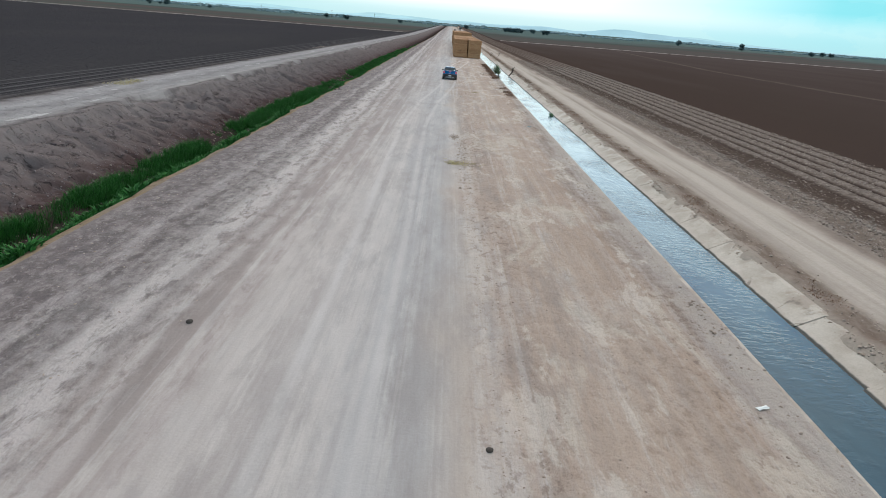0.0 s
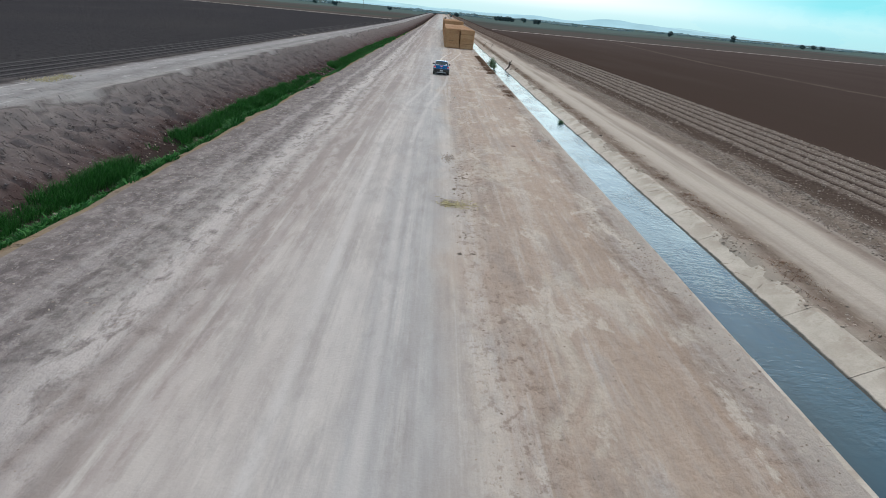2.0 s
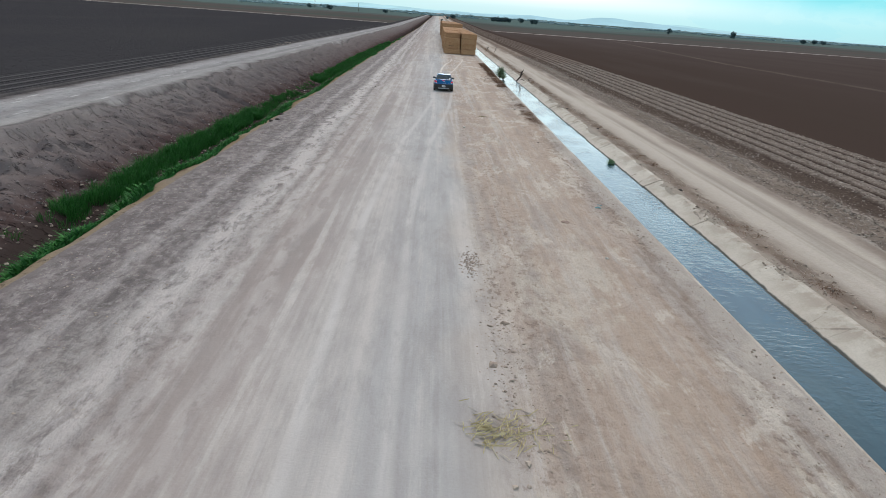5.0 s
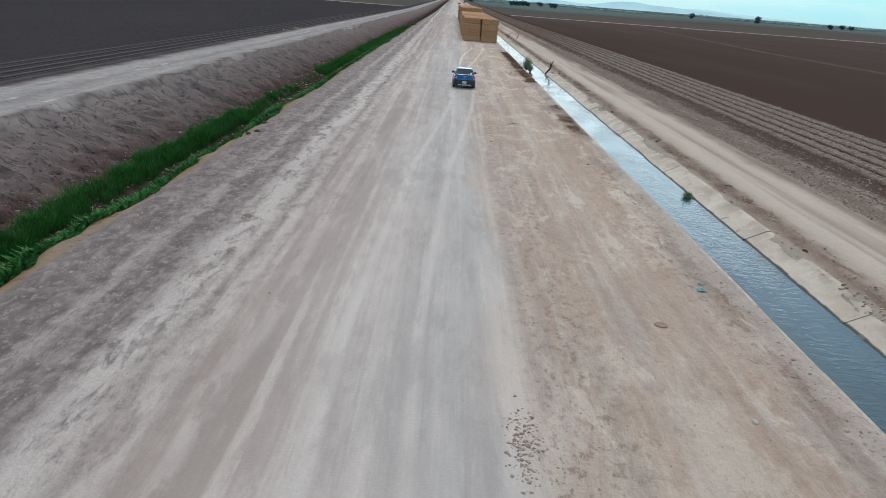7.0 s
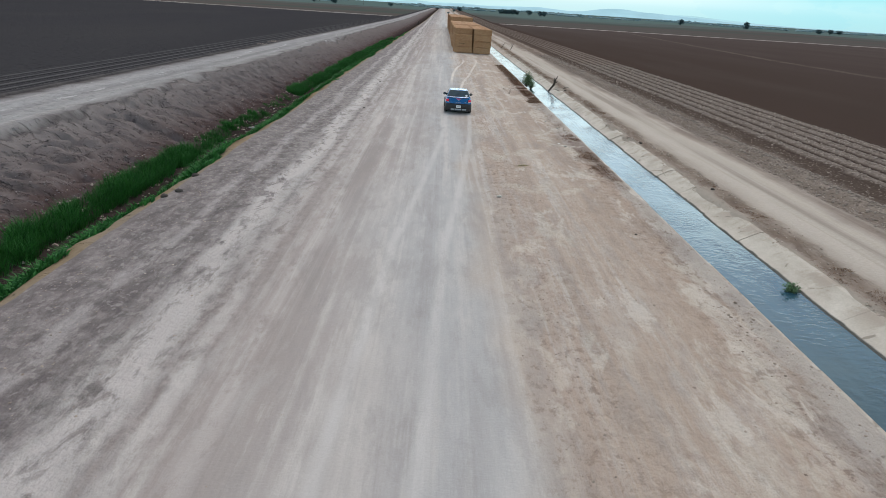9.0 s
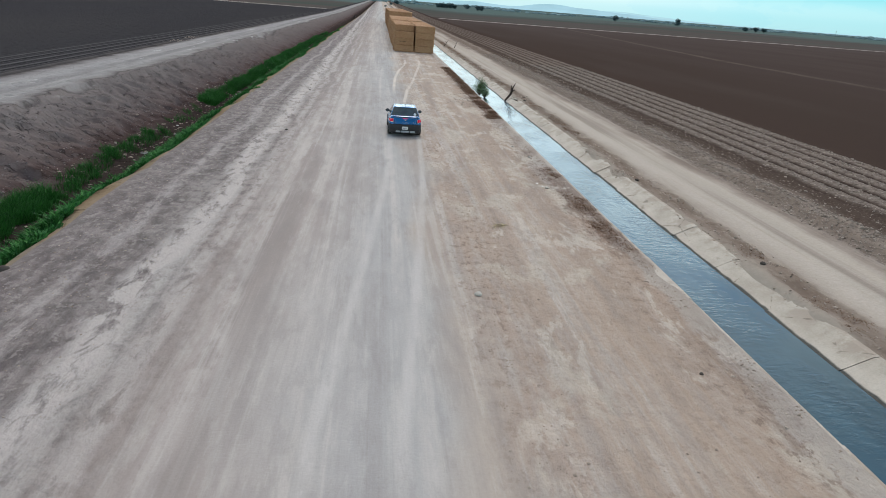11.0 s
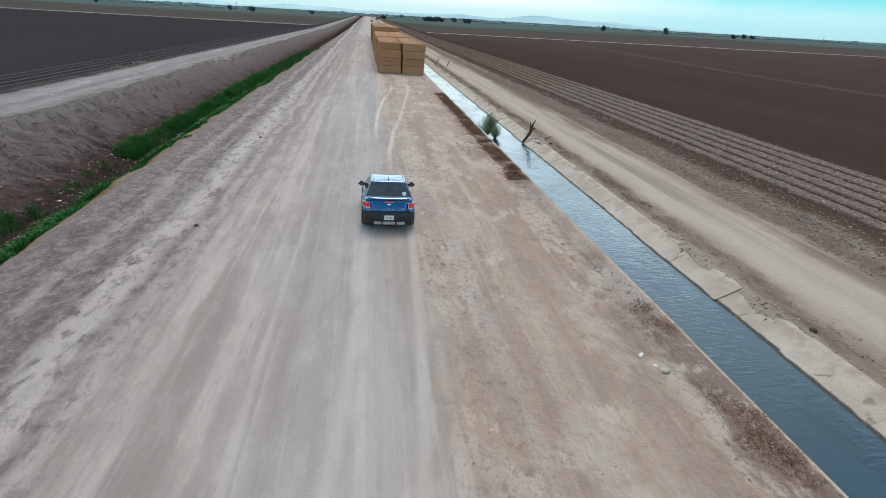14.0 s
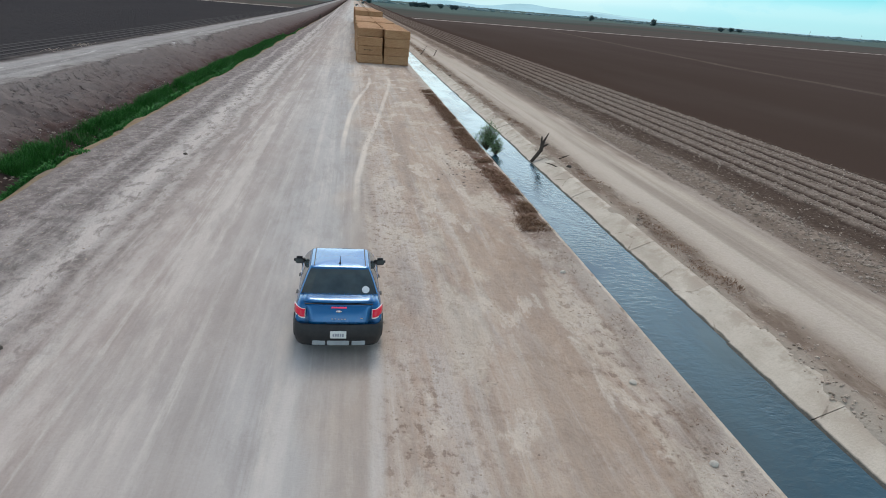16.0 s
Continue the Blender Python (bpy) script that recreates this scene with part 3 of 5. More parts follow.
SECTION = [(-24.2, 0.0), (-23.2, 0.06), (-18.75, 0.1), (-18.4, -0.22), (-16.4, -0.8), (-14.6, -1.4), (-13.4, -1.75), (-12.9, -1.98), (-11.6, -2.0),
           (-11.0, -1.5), (-10.0, -0.74), (-9.2, -0.13), (-8.75, 0.0), (6.9, 0.0), (7.265, -0.01), (7.33, -0.12), (8.0, -0.85), (8.7, -0.85), (9.42, -0.3), (9.98, 0.02),
           (10.15, 0.08), (10.8, 0.13), (11.6, 0.03), (14.4, 0.02), (15.0, 0.05), (15.8, 0.04), (16.3, 0.15), (16.9, 0.03), (18.2, 0.0)]


def land(x, y):
    """Height of the ground, from the section across the road and rough noise."""
    x, y = np.asarray(x, float), np.asarray(y, float)
    near = 1 - step(200, 320, y)
    crest = near * (0.75 * vnoise(y / 9, 0 * y + 3, 1) + 0.35 * vnoise(y / 2.3, 0 * y, 2))
    edge = near * (0.28 * vnoise(y / 4.5, 0 * y + 9, 3) + 0.12 * vnoise(y / 1.1, 0 * y, 4))
    xs = x - crest * step(-21, -18.5, x) * (1 - step(-17.5, -14.8, x)) - edge * step(-11, -9.6, x) * (1 - step(-8.6, -7.4, x))
    z = np.interp(xs, [a for a, b in SECTION], [b for a, b in SECTION])
    slope = step(-18.8, -17.6, x) * (1 - step(-14.6, -13.2, x))
    z = z + near * slope * (0.15 * fnoise(x * 0.45, y * 0.7, 5) - 0.30 * (1 - np.abs(vnoise(x * 0.6, y * 0.9, 6))) ** 5 + 0.09 * vnoise(x * 1.6, y * 1.8, 2) - 0.24 * step(0.3, 0.7, vnoise(x * 1.1, y * 1.5, 3)) - 0.16 * step(0.4, 0.75, vnoise(x * 1.9, y * 2.3, 6)))
    bed = step(-13.6, -12.8, x) * (1 - step(-11.6, -10.6, x))
    z = z + bed * 0.09 * fnoise(x * 0.8, y * 0.45, 1)
    verge = step(-9.2, -8.6, x) * (1 - step(-5.5, -4.0, x)) + step(1.1, 1.8, x) * (1 - step(6.6, 7.0, x))
    z = z + near * verge * (0.011 * fnoise(x * 1.6, y * 1.1, 0) + 0.008 * vnoise(x * 5, y * 4, 2))
    lane = step(-8.5, -7, x) * (1 - step(6, 6.8, x))
    z = z + lane * 0.012 * vnoise(x * 2.6, y * 0.06, 7)
    berm = step(10.1, 10.4, x) * (1 - step(11.1, 11.6, x)) + step(14.4, 14.9, x) * (1 - step(17.4, 18.2, x))
    z = z + near * berm * (0.07 * fnoise(x * 1.4, y * 0.9, 3) + 0.03 * vnoise(x * 5, y * 5, 1))
    lip = step(9.5, 9.9, x) * (1 - step(10.2, 10.5, x))
    z = z + near * lip * (0.035 + 0.06 * fnoise(x * 0.9, y * 0.5, 7) + 0.035 * vnoise(x * 3, y * 2.0, 5))
    lip = step(6.75, 6.95, x) * (1 - step(7.2, 7.262, x))
    z = z + lip * (0.045 + near * 0.02 * fnoise(x * 0.9, y * 0.55, 7))
    beds = step(18.3, 18.9, x) * (1 - step(25.7, 26.2, x)) * near
    furrow = np.abs(((x - 19.74) / 1.215 + 0.5) % 1 - 0.5) * 1.215
    z = z + beds * (0.12 * step(0.05, 0.28, furrow) - 0.05 - 0.03 * step(0.5, 0.6, furrow) + 0.02 * fnoise(x * 2.6, y * 2.4, 4))
    z = z + step(26, 27, x) * (1 - step(45, 60, x)) * near * 0.015 * fnoise(x * 1.3, y * 0.9, 4)
    beds = np.where(x < -24.4, (1 - step(29.5, 31, -x)) * near, 0)
    furrow = np.abs(((x + 24.65) / 1.185 + 0.5) % 1 - 0.5) * 1.185
    z = z + beds * (0.10 * step(0.05, 0.28, furrow) - 0.06)
    return z + 0.0055 * np.clip(y - 400, 0, 5000)


def at(x, y):
    return float(land(np.array([x]), np.array([y]))[0])


def mesh_object(name, verts, faces, mats, parent=None, index=None, smooth=True):
    me = bpy.data.meshes.new(name)
    me.from_pydata(verts, [], faces)
    for m in mats:
        me.materials.append(m)
    if index is not None:
        me.polygons.foreach_set("material_index", index)
    if smooth:
        me.polygons.foreach_set("use_smooth", [True] * len(me.polygons))
    me.update()
    ob = new(name, me)
    if parent:
        ob.parent = parent
    return ob


def part(name, bm, material, parent, label="", smooth=False):
    """One mesh under a thing or a part."""
    me = bpy.data.meshes.new(name)
    bm.to_mesh(me)
    bm.free()
    me.materials.append(material)
    if smooth:
        me.polygons.foreach_set("use_smooth", [True] * len(me.polygons))
    ob = new(name, me)
    ob.parent = parent
    if label:
        ob["label"] = label
    return ob


def grow(a, step0, end, rate):
    out, d = [a], step0
    while out[-1] < end:
        out.append(min(end, out[-1] + d))
        d *= rate
    return out[1:]


# ---- the ground ----
def build_ground():
    fine = list(np.arange(-19.6, -7.5, 0.2)) + list(np.arange(-7.5, 1.0, 0.3)) + list(np.arange(1.0, 6.8, 0.2))
    canal = [6.8, 6.95, 7.1, 7.2, 7.265, 7.33, 7.6, 8.0, 8.35, 8.7, 9.1, 9.42, 9.56, 9.7, 9.84, 9.94, 10.04, 10.15, 10.25]
    right = list(np.arange(10.4, 17.4, 0.25)) + list(np.arange(17.45, 27.0, 0.127)) + list(np.arange(27.0, 29.5, 0.2))
    right += grow(29.5, 0.17 * 1.5, 60, 1.02) + grow(60, 3, 4600, 1.25)
    left = list(np.arange(-24.3, -19.7, 0.4))
    far_left = [-v for v in grow(24.3, 0.2, 45, 1.015) + grow(45, 2, 4600, 1.25)][::-1]
    xs = np.array(far_left + left + fine + canal + right)
    ys = np.array([-v for v in grow(4, 1, 120, 1.3)][::-1] + list(np.arange(-4, 100, 0.22)) + grow(100, 0.25, 200, 1.012) + grow(200, 2, 4700, 1.13))
    gx, gy = np.meshgrid(xs, ys, indexing="ij")
    gz = land(gx, gy)
    nx, ny = len(xs), len(ys)
    verts = np.stack([gx, gy, gz], -1).reshape(-1, 3)
    i, j = np.meshgrid(np.arange(nx - 1), np.arange(ny - 1), indexing="ij")
    a = (i * ny + j).ravel()
    faces = np.stack([a, a + ny, a + ny + 1, a + 1], -1)
    mx, my = (xs[:-1] + xs[1:]) / 2, (ys[:-1] + ys[1:]) / 2
    cx, cy = np.meshgrid(mx, my, indexing="ij")
    slot = np.where(cx < -8.75, 1, np.where(cx < 9.0, 0, 2))
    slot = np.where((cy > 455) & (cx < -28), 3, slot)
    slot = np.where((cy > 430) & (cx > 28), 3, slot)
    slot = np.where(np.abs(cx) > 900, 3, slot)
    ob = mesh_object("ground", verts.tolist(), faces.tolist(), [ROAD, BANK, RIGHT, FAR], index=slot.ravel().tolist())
    return tagged(ob, "flat dusty dirt road between a ditch, a canal and ploughed fields", "ground", kind="structure")


build_ground()


# ---- canal ----
def prism(profile, y0, y1, cap=True):
    """A strip of one section along the road."""
    bm = bmesh.new()
    a = [bm.verts.new((x, y0, z)) for x, z in profile]
    b = [bm.verts.new((x, y1, z)) for x, z in profile]
    n = len(profile)
    for k in range(n):
        bm.faces.new((a[k], a[(k + 1) % n], b[(k + 1) % n], b[k]))
    if cap:
        bm.faces.new(a[::-1])
        bm.faces.new(b)
    bmesh.ops.recalc_face_normals(bm, faces=bm.faces)
    return bm


def build_canal():
    lining = tagged(new("canal_lining"), "cracked pale concrete lining of an irrigation canal", "canal lining", kind="structure")
    far_side = [(9.0, -0.55), (9.25, -0.27), (9.98, 0.085), (10.12, 0.1), (10.12, 0.03), (9.3, -0.36), (9.05, -0.62)]
    near_side = [(6.98, 0.012), (7.3, 0.02), (7.36, -0.06), (8.0, -0.78), (7.9, -0.84), (7.26, -0.1), (6.98, -0.04)]
    rng = random.Random(4)
    slabs = []
    for side, profile in (("far", far_side), ("near", near_side)):
        for k in range(2):
            bm = prism(profile, 0.0, 2.892)
            me = bpy.data.meshes.new("slab")
            bm.to_mesh(me)
            bm.free()
            me.materials.append(CONCRETE)
            slabs.append((side, me))
    y = -9.03
    while y < 205:
        for side in ("far", "near"):
            me = rng.choice([m for s, m in slabs if s == side])
            s = new("slab", me)
            s.parent = lining
            s.location = (rng.uniform(-0.006, 0.006), y, rng.uniform(-0.004, 0.004))
            s.rotation_euler = (rng.uniform(-0.001, 0.001), rng.uniform(-0.002, 0.002), rng.uniform(-0.001, 0.001))
        y += 2.9
    for profile in (far_side, near_side):
        part("slab", prism(profile, y, 1500), CONCRETE, lining)
    bm = prism([(7.3, WATER_Z), (9.32, WATER_Z), (9.2, WATER_Z - 0.05), (7.5, WATER_Z - 0.05)], -60, 1500)
    me = bpy.data.meshes.new("canal_water")
    bm.to_mesh(me)
    bm.free()
    me.materials.append(WATER)
    tagged(new("canal_water", me), "rippled grey-blue water filling the concrete canal", "water", kind="structure")
    me = bpy.data.meshes.new("ditch_water")
    bm = prism([(-13.5, DITCH_Z), (-11.2, DITCH_Z), (-11.4, DITCH_Z - 0.04), (-13.3, DITCH_Z - 0.04)], -60, 190)
    bm.to_mesh(me)
    bm.free()
    me.materials.append(PUDDLE)
    tagged(new("ditch_water", me), "shallow muddy water in the bottom of a drainage ditch", "water", kind="structure")


build_canal()


# ---- hay bales ----
def bale_mesh(seed):
    """A big square bale: soft edges, a bulging face between its strings."""
    rng = random.Random(seed)
    w, d, h = 2.62, 1.2, 0.885
    bm = bmesh.new()
    bmesh.ops.create_cube(bm, size=1.0)
    bmesh.ops.scale(bm, vec=(w, d, h), verts=bm.verts)
    bmesh.ops.bevel(bm, geom=bm.edges[:], offset=0.11, segments=3, profile=0.6, affect="EDGES")
    bmesh.ops.subdivide_edges(bm, edges=[e for e in bm.edges if e.calc_length() > 0.9], cuts=3, use_grid_fill=True)
    for v in bm.verts:
        v.co += Vector((rng.uniform(-1, 1), rng.uniform(-1, 1), rng.uniform(-0.6, 0.6))) * 0.034
        v.co.z += h / 2
    me = bpy.data.meshes.new("hay_bale")
    bm.to_mesh(me)
    bm.free()
    me.materials.append(HAY)
    me.polygons.foreach_set("use_smooth", [True] * len(me.polygons))
    return me


BALES = [bale_mesh(k) for k in range(4)]


MARK = plain("dark_spray", (0.17, 0.095, 0.05), 0.9)


def rounded_mark(x, w):
    """One unreadable sprayed stroke on the front of a bale."""
    bm = bmesh.new()
    bmesh.ops.create_cube(bm, size=1.0, matrix=Matrix.Translation((x, -0.625, 0.5)) @ Matrix.Diagonal((w, 0.02, 0.13, 1)))
    bmesh.ops.bevel(bm, geom=bm.edges[:], offset=0.008, segments=1, affect="EDGES")
    return bm


def stack(y0, rows, x0, skew, missing=(), marked=False, layers=4):
    rng = random.Random(int(y0))
    for r in range(rows):
        for c in range(2):
            jog = rng.uniform(-0.16, 0.12) if r else rng.uniform(-0.02, 0.02)
            for l in range(layers):
                if (r, c, l) in missing:
                    continue
                b = new("hay_bale", rng.choice(BALES))
                jog += rng.uniform(-0.05, 0.05)
                b.location = (x0 + 1.3 + c * 2.73 + skew * r + jog, y0 + 0.6 + r * 1.215 + rng.uniform(-0.03, 0.03), l * 0.878 - 0.01)
                b.rotation_euler = (0, rng.uniform(-0.012, 0.012), rng.uniform(-0.03, 0.03))
                if marked and (r, c, l) == (0, 0, 1):
                    for k, w in enumerate((0.2, 0.13, 0.22, 0.09)):
                        part("paint_mark", rounded_mark(-0.55 + k * 0.25, w), MARK, b, "dark sprayed mark")
                tagged(b, "large square golden-brown hay bale in a roadside stack", "hay bale", group="stacked hay bales")


stack(142.9, 21, 1.65, -0.004, missing=[(0, 0, 3), (19, 0, 3), (19, 1, 3), (20, 0, 3), (20, 1, 3)], marked=True)
stack(170.0, 15, 1.55, -0.004)
stack(210.0, 1, 1.4, 0.0, layers=5)


def far_stack(y0, rows, layers):
    """The rest of the row, too far off to tell bale from bale."""
    rng = random.Random(int(y0))
    V, F = [], []
    for r in range(rows):
        for c in range(2):
            for l in range(layers):
                x, y, z = 1.5 + 1.3 + c * 2.76 + rng.uniform(-0.1, 0.1) - 0.004 * r, y0 + r * 1.22, l * 0.878
                o = len(V)
                V += [(x + i * 1.29, y + j * 0.59, z + k * 0.87) for i in (-1, 1) for j in (-1, 1) for k in (0, 1)]
                F += [tuple(o + q for q in f) for f in ((0, 1, 3, 2), (4, 6, 7, 5), (0, 4, 5, 1), (2, 3, 7, 6), (1, 5, 7, 3), (0, 2, 6, 4))]
    tagged(mesh_object("far_hay_stack", V, F, [HAY], smooth=False), "long row of stacked golden-brown hay bales", "hay bales", kind="stuff")


far_stack(189.0, 14, 4)
far_stack(212.0, 64, 5)


# ---- plants ----
def plant_strip(name, y0, y1, x_of, density, keep, count, spread, height, width, mat, label, seed, lean=0.5):
    """Tufts of tapered, bent blades along a strip of ground; stuff."""
    r = np.random.RandomState(seed)
    n = int((y1 - y0) * density)
    y = r.uniform(y0, y1, n)
    x = x_of(y, r)
    k = keep(x, y)
    on = r.rand(n) < k
    x, y, k = x[on], y[on], k[on]
    tall = height * r.uniform(0.65, 1.15, len(x)) * (0.55 + 0.45 * k)
    x, y, tall = (np.repeat(v, count) for v in (x, y, tall))
    m = len(x)
    a, d = r.uniform(0, 2 * np.pi, m), spread * np.sqrt(r.rand(m))
    bx, by = x + d * np.cos(a), y + d * np.sin(a)
    bz = land(bx, by) - 0.03
    h = tall * r.uniform(0.6, 1.1, m) * (1 - 0.35 * (d / spread) ** 2)
    # blades lean out from the middle of their tuft
    t = a + r.normal(0, 0.8, m)
    lx, ly = lean * h * r.uniform(0.1, 1, m) * np.cos(t), lean * h * r.uniform(0.1, 1, m) * np.sin(t)
    w = r.uniform(0, np.pi, m)
    wx, wy = width * np.cos(w), width * np.sin(w)
    V = np.stack([np.stack(p, -1) for p in ((bx - wx, by - wy, bz), (bx + wx, by + wy, bz), (bx + lx * 0.4 + wx * 0.8, by + ly * 0.4 + wy * 0.8, bz + h * 0.62),
                                            (bx + lx * 0.4 - wx * 0.8, by + ly * 0.4 - wy * 0.8, bz + h * 0.62), (bx + lx, by + ly, bz + h * (1 - 0.12 * lean)))], 1).reshape(-1, 3)
    o = np.arange(m)[:, None] * 5
    F = (o + np.array([[0, 1, 2, 3]])).tolist() + (o + np.array([[3, 2, 4]])).tolist()
    ob = mesh_object(name, V.tolist(), F, [mat], smooth=False)
    return tagged(ob, label, "vegetation", kind="stuff")


def nz(y, s, k):
    y = np.atleast_1d(np.asarray(y, float))
    return vnoise(y / s, 0 * y + k * 7.7, k)


GAPS = [(39.3, 44.6, 0.97), (73.0, 88.0, 0.75), (88.0, 98.5, 0.97)]


def reed_keep(x, y):
    k = np.ones_like(y)
    for a, b, g in GAPS:
        k = np.where((a < y) & (y < b), 1 - g, k)
    return k * np.clip(1 - (y - 165) / 60, 0, 1) * np.clip(0.75 + 0.9 * nz(y, 2.6, 5), 0.2, 1.0)


def weed_keep(x, y):
    return np.where((y > 70) & (y < 98), 0.75, 1.0) * np.clip(0.62 + 1.2 * nz(y, 1.5, 6), 0.06, 1.0) * np.clip(1 - (y - 150) / 90, 0, 1)


plant_strip("reed_bed", -4, 230, lambda y, r: -13.15 + 0.2 * nz(y, 5, 2) + r.uniform(-0.48, 0.48, len(y)), 22, reed_keep, 60, 0.32, 0.72, 0.008, GRASS,
            "dense dark green reeds along the wet ditch bottom", 11, 0.75)
plant_strip("bank_weeds", -4, 240, lambda y, r: -10.0 + 0.2 * nz(y, 4, 3) + r.normal(0, 0.24, len(y)), 20, weed_keep, 54, 0.38, 0.48, 0.036, WEED,
            "bright green broad-leaved weeds on the ditch bank", 12, 1.2)
plant_strip("bank_weeds", -4, 210, lambda y, r: -10.35 + 0.2 * nz(y, 5, 6) + r.normal(0, 0.18, len(y)), 9, weed_keep, 62, 0.34, 0.32, 0.03, WEED,
            "bright green broad-leaved weeds on the ditch bank", 16, 1.1)
plant_strip("ditch_weeds", -4, 200, lambda y, r: -11.4 + 0.3 * nz(y, 3, 1) + r.normal(0, 0.4, len(y)), 4, lambda x, y: np.clip(0.2 + 1.2 * nz(y, 3.1, 4), 0, 1), 18, 0.22, 0.3, 0.022, WEED,
            "scattered green weeds in the ditch bottom", 15, 1.0)
plant_strip("dry_canal_weeds", 62, 135, lambda y, r: 6.84 + 0.14 * nz(y, 2, 1) + r.normal(0, 0.2, len(y)), 60, lambda x, y: np.where((((nz(y, 0.8, 2) + 0.6 * nz(x * 3 + y, 0.9, 5) > 0.15) & (y > 63) & (y < 74.5)) | ((y > 87.5) & (y < 122) & (nz(y, 0.9, 4) + 0.8 * nz(x * 4 + y, 1, 5) > -0.35))) & (x < 7.3), np.where(y > 80, 1.0, 0.5), 0.02),
            34, 0.2, 0.13, 0.007, DRYWEED, "reddish-brown dead weeds along the canal edge", 13, 2.2)
plant_strip("dry_bank_weeds", 0, 190, lambda y, r: 10.6 + 0.15 * nz(y, 4, 4) + r.normal(0, 0.2, len(y)), 10, lambda x, y: np.where((nz(y, 2.2, 7) > 0.1) & (x > 10.15), 1.0, 0.1),
            22, 0.2, 0.11, 0.006, DRYWEED, "brown dry weeds along the canal's far bank", 14, 1.8)


# ---- clods and stones ----
def lump(rng, size, squash=0.65):
    """A rough stone of a few faces."""
    v = []
    g = (1 + 5 ** 0.5) / 2
    base = [(-1, g, 0), (1, g, 0), (-1, -g, 0), (1, -g, 0), (0, -1, g), (0, 1, g), (0, -1, -g), (0, 1, -g), (g, 0, -1), (g, 0, 1), (-g, 0, -1), (-g, 0, 1)]
    sx, sy = rng.uniform(0.75, 1.3), rng.uniform(0.75, 1.3)
    for p in base:
        k = size / 1.9 * rng.uniform(0.55, 1.3)
        v.append((p[0] * k * sx, p[1] * k * sy, p[2] * k * squash))
    f = [(0, 11, 5), (0, 5, 1), (0, 1, 7), (0, 7, 10), (0, 10, 11), (1, 5, 9), (5, 11, 4), (11, 10, 2), (10, 7, 6), (7, 1, 8), (3, 9, 4), (3, 4, 2), (3, 2, 6), (3, 6, 8), (3, 8, 9), (4, 9, 5), (2, 4, 11), (6, 2, 10), (8, 6, 7), (9, 8, 1)]
    return v, f


LUMPS = [lump(random.Random(k), 1.0) for k in range(24)]


def scatter(name, n, place, size, mat, label, seed):
    """Many small clods, half sunk in the ground; stuff."""
    r = np.random.RandomState(seed)
    x, y = place(r, n)
    s = size * np.minimum(2.2, np.exp(r.normal(0, 0.4, n)))
    z = land(x, y) + s * 0.05
    a = r.uniform(0, 6.28, n)
    pick = r.randint(0, len(LUMPS), n)
    shape = np.array([v for v, f in LUMPS])[pick] * s[:, None, None]
    c, d = np.cos(a)[:, None], np.sin(a)[:, None]
    V = np.stack([x[:, None] + shape[..., 0] * c - shape[..., 1] * d, y[:, None] + shape[..., 0] * d + shape[..., 1] * c, z[:, None] + shape[..., 2]], -1).reshape(-1, 3)
    F = (np.arange(n)[:, None, None] * 12 + np.array(LUMPS[0][1])[None]).reshape(-1, 3)
    ob = mesh_object(name, V.tolist(), F.tolist(), [mat], smooth=False)
    return tagged(ob, label, "clods", kind="stuff")


def verge_place(r, n):
    y = r.uniform(2, 130, n)
    return np.where(r.rand(n) < 0.4, r.uniform(1.5, 6.6, n), 1.8 + np.abs(r.normal(0, 0.7, n))), y


scatter("verge_clods", 4000, verge_place, 0.0135, CLOD, "small reddish earth clods on the dry verge", 21)
scatter("canal_clods", 1300, lambda r, n: (6.45 + r.normal(0, 0.25, n), r.uniform(2, 130, n)), 0.015, CLOD, "broken earth clods beside the canal lip", 22)
scatter("lip_clods", 1000, lambda r, n: (7.0 + r.normal(0, 0.13, n), r.uniform(2, 130, n)), 0.018, CLOD, "crumbled soil lying along the canal lip", 26)
scatter("bank_clods", 3000, lambda r, n: (10.65 + r.normal(0, 0.3, n), r.uniform(2, 150, n)), 0.024, CLOD, "earth clods on the canal's far bank", 23)
scatter("ridge_clods", 24000, lambda r, n: (19.13 + r.randint(0, 6, n) * 1.215 + r.normal(0, 0.24, n), 5 + 130 * r.rand(n) ** 0.8), 0.034, DARKCLOD, "dry clods broken along the ploughed ridges", 27)
scatter("field_clods", 34000, lambda r, n: (np.where(r.rand(n) < 0.4, 16.3 + r.normal(0, 0.25, n), 14.7 + np.abs(r.normal(0, 1.7, n))), 5 + 145 * r.rand(n) ** 1.25), 0.03, DARKCLOD, "pale dry clods along the edge of the ploughed field", 24)
def patchy(x0, sx, y0, y1, k):
    """Places in uneven clumps along a line beside the road."""
    def place(r, n):
        y = r.uniform(y0, y1, n * 4)
        y = y[(nz(y, 1.6, k) + 0.5 * nz(y, 0.5, k + 1)) > r.uniform(-0.3, 0.9, n * 4)]
        y = np.resize(y, n) + r.normal(0, 0.05, n)
        return x0 + r.normal(0, sx, n), y
    return place


scatter("slope_clods", 12000, lambda r, n: (-18.6 + 4.6 * r.rand(n), r.uniform(2, 130, n)), 0.03, BANKCLOD, "dry lumps of earth on the ditch slope", 28)
scatter("ditch_rubble", 1800, lambda r, n: (-13.2 + 0.7 * r.normal(0, 1, n), r.uniform(2, 130, n)), 0.05, DARKCLOD, "dark clods and debris in the ditch bottom", 37)
scatter("lining_crumbs", 2600, patchy(9.98, 0.13, 4, 150, 2), 0.03, CLOD, "soil and rubble spilt over the canal lining", 29)
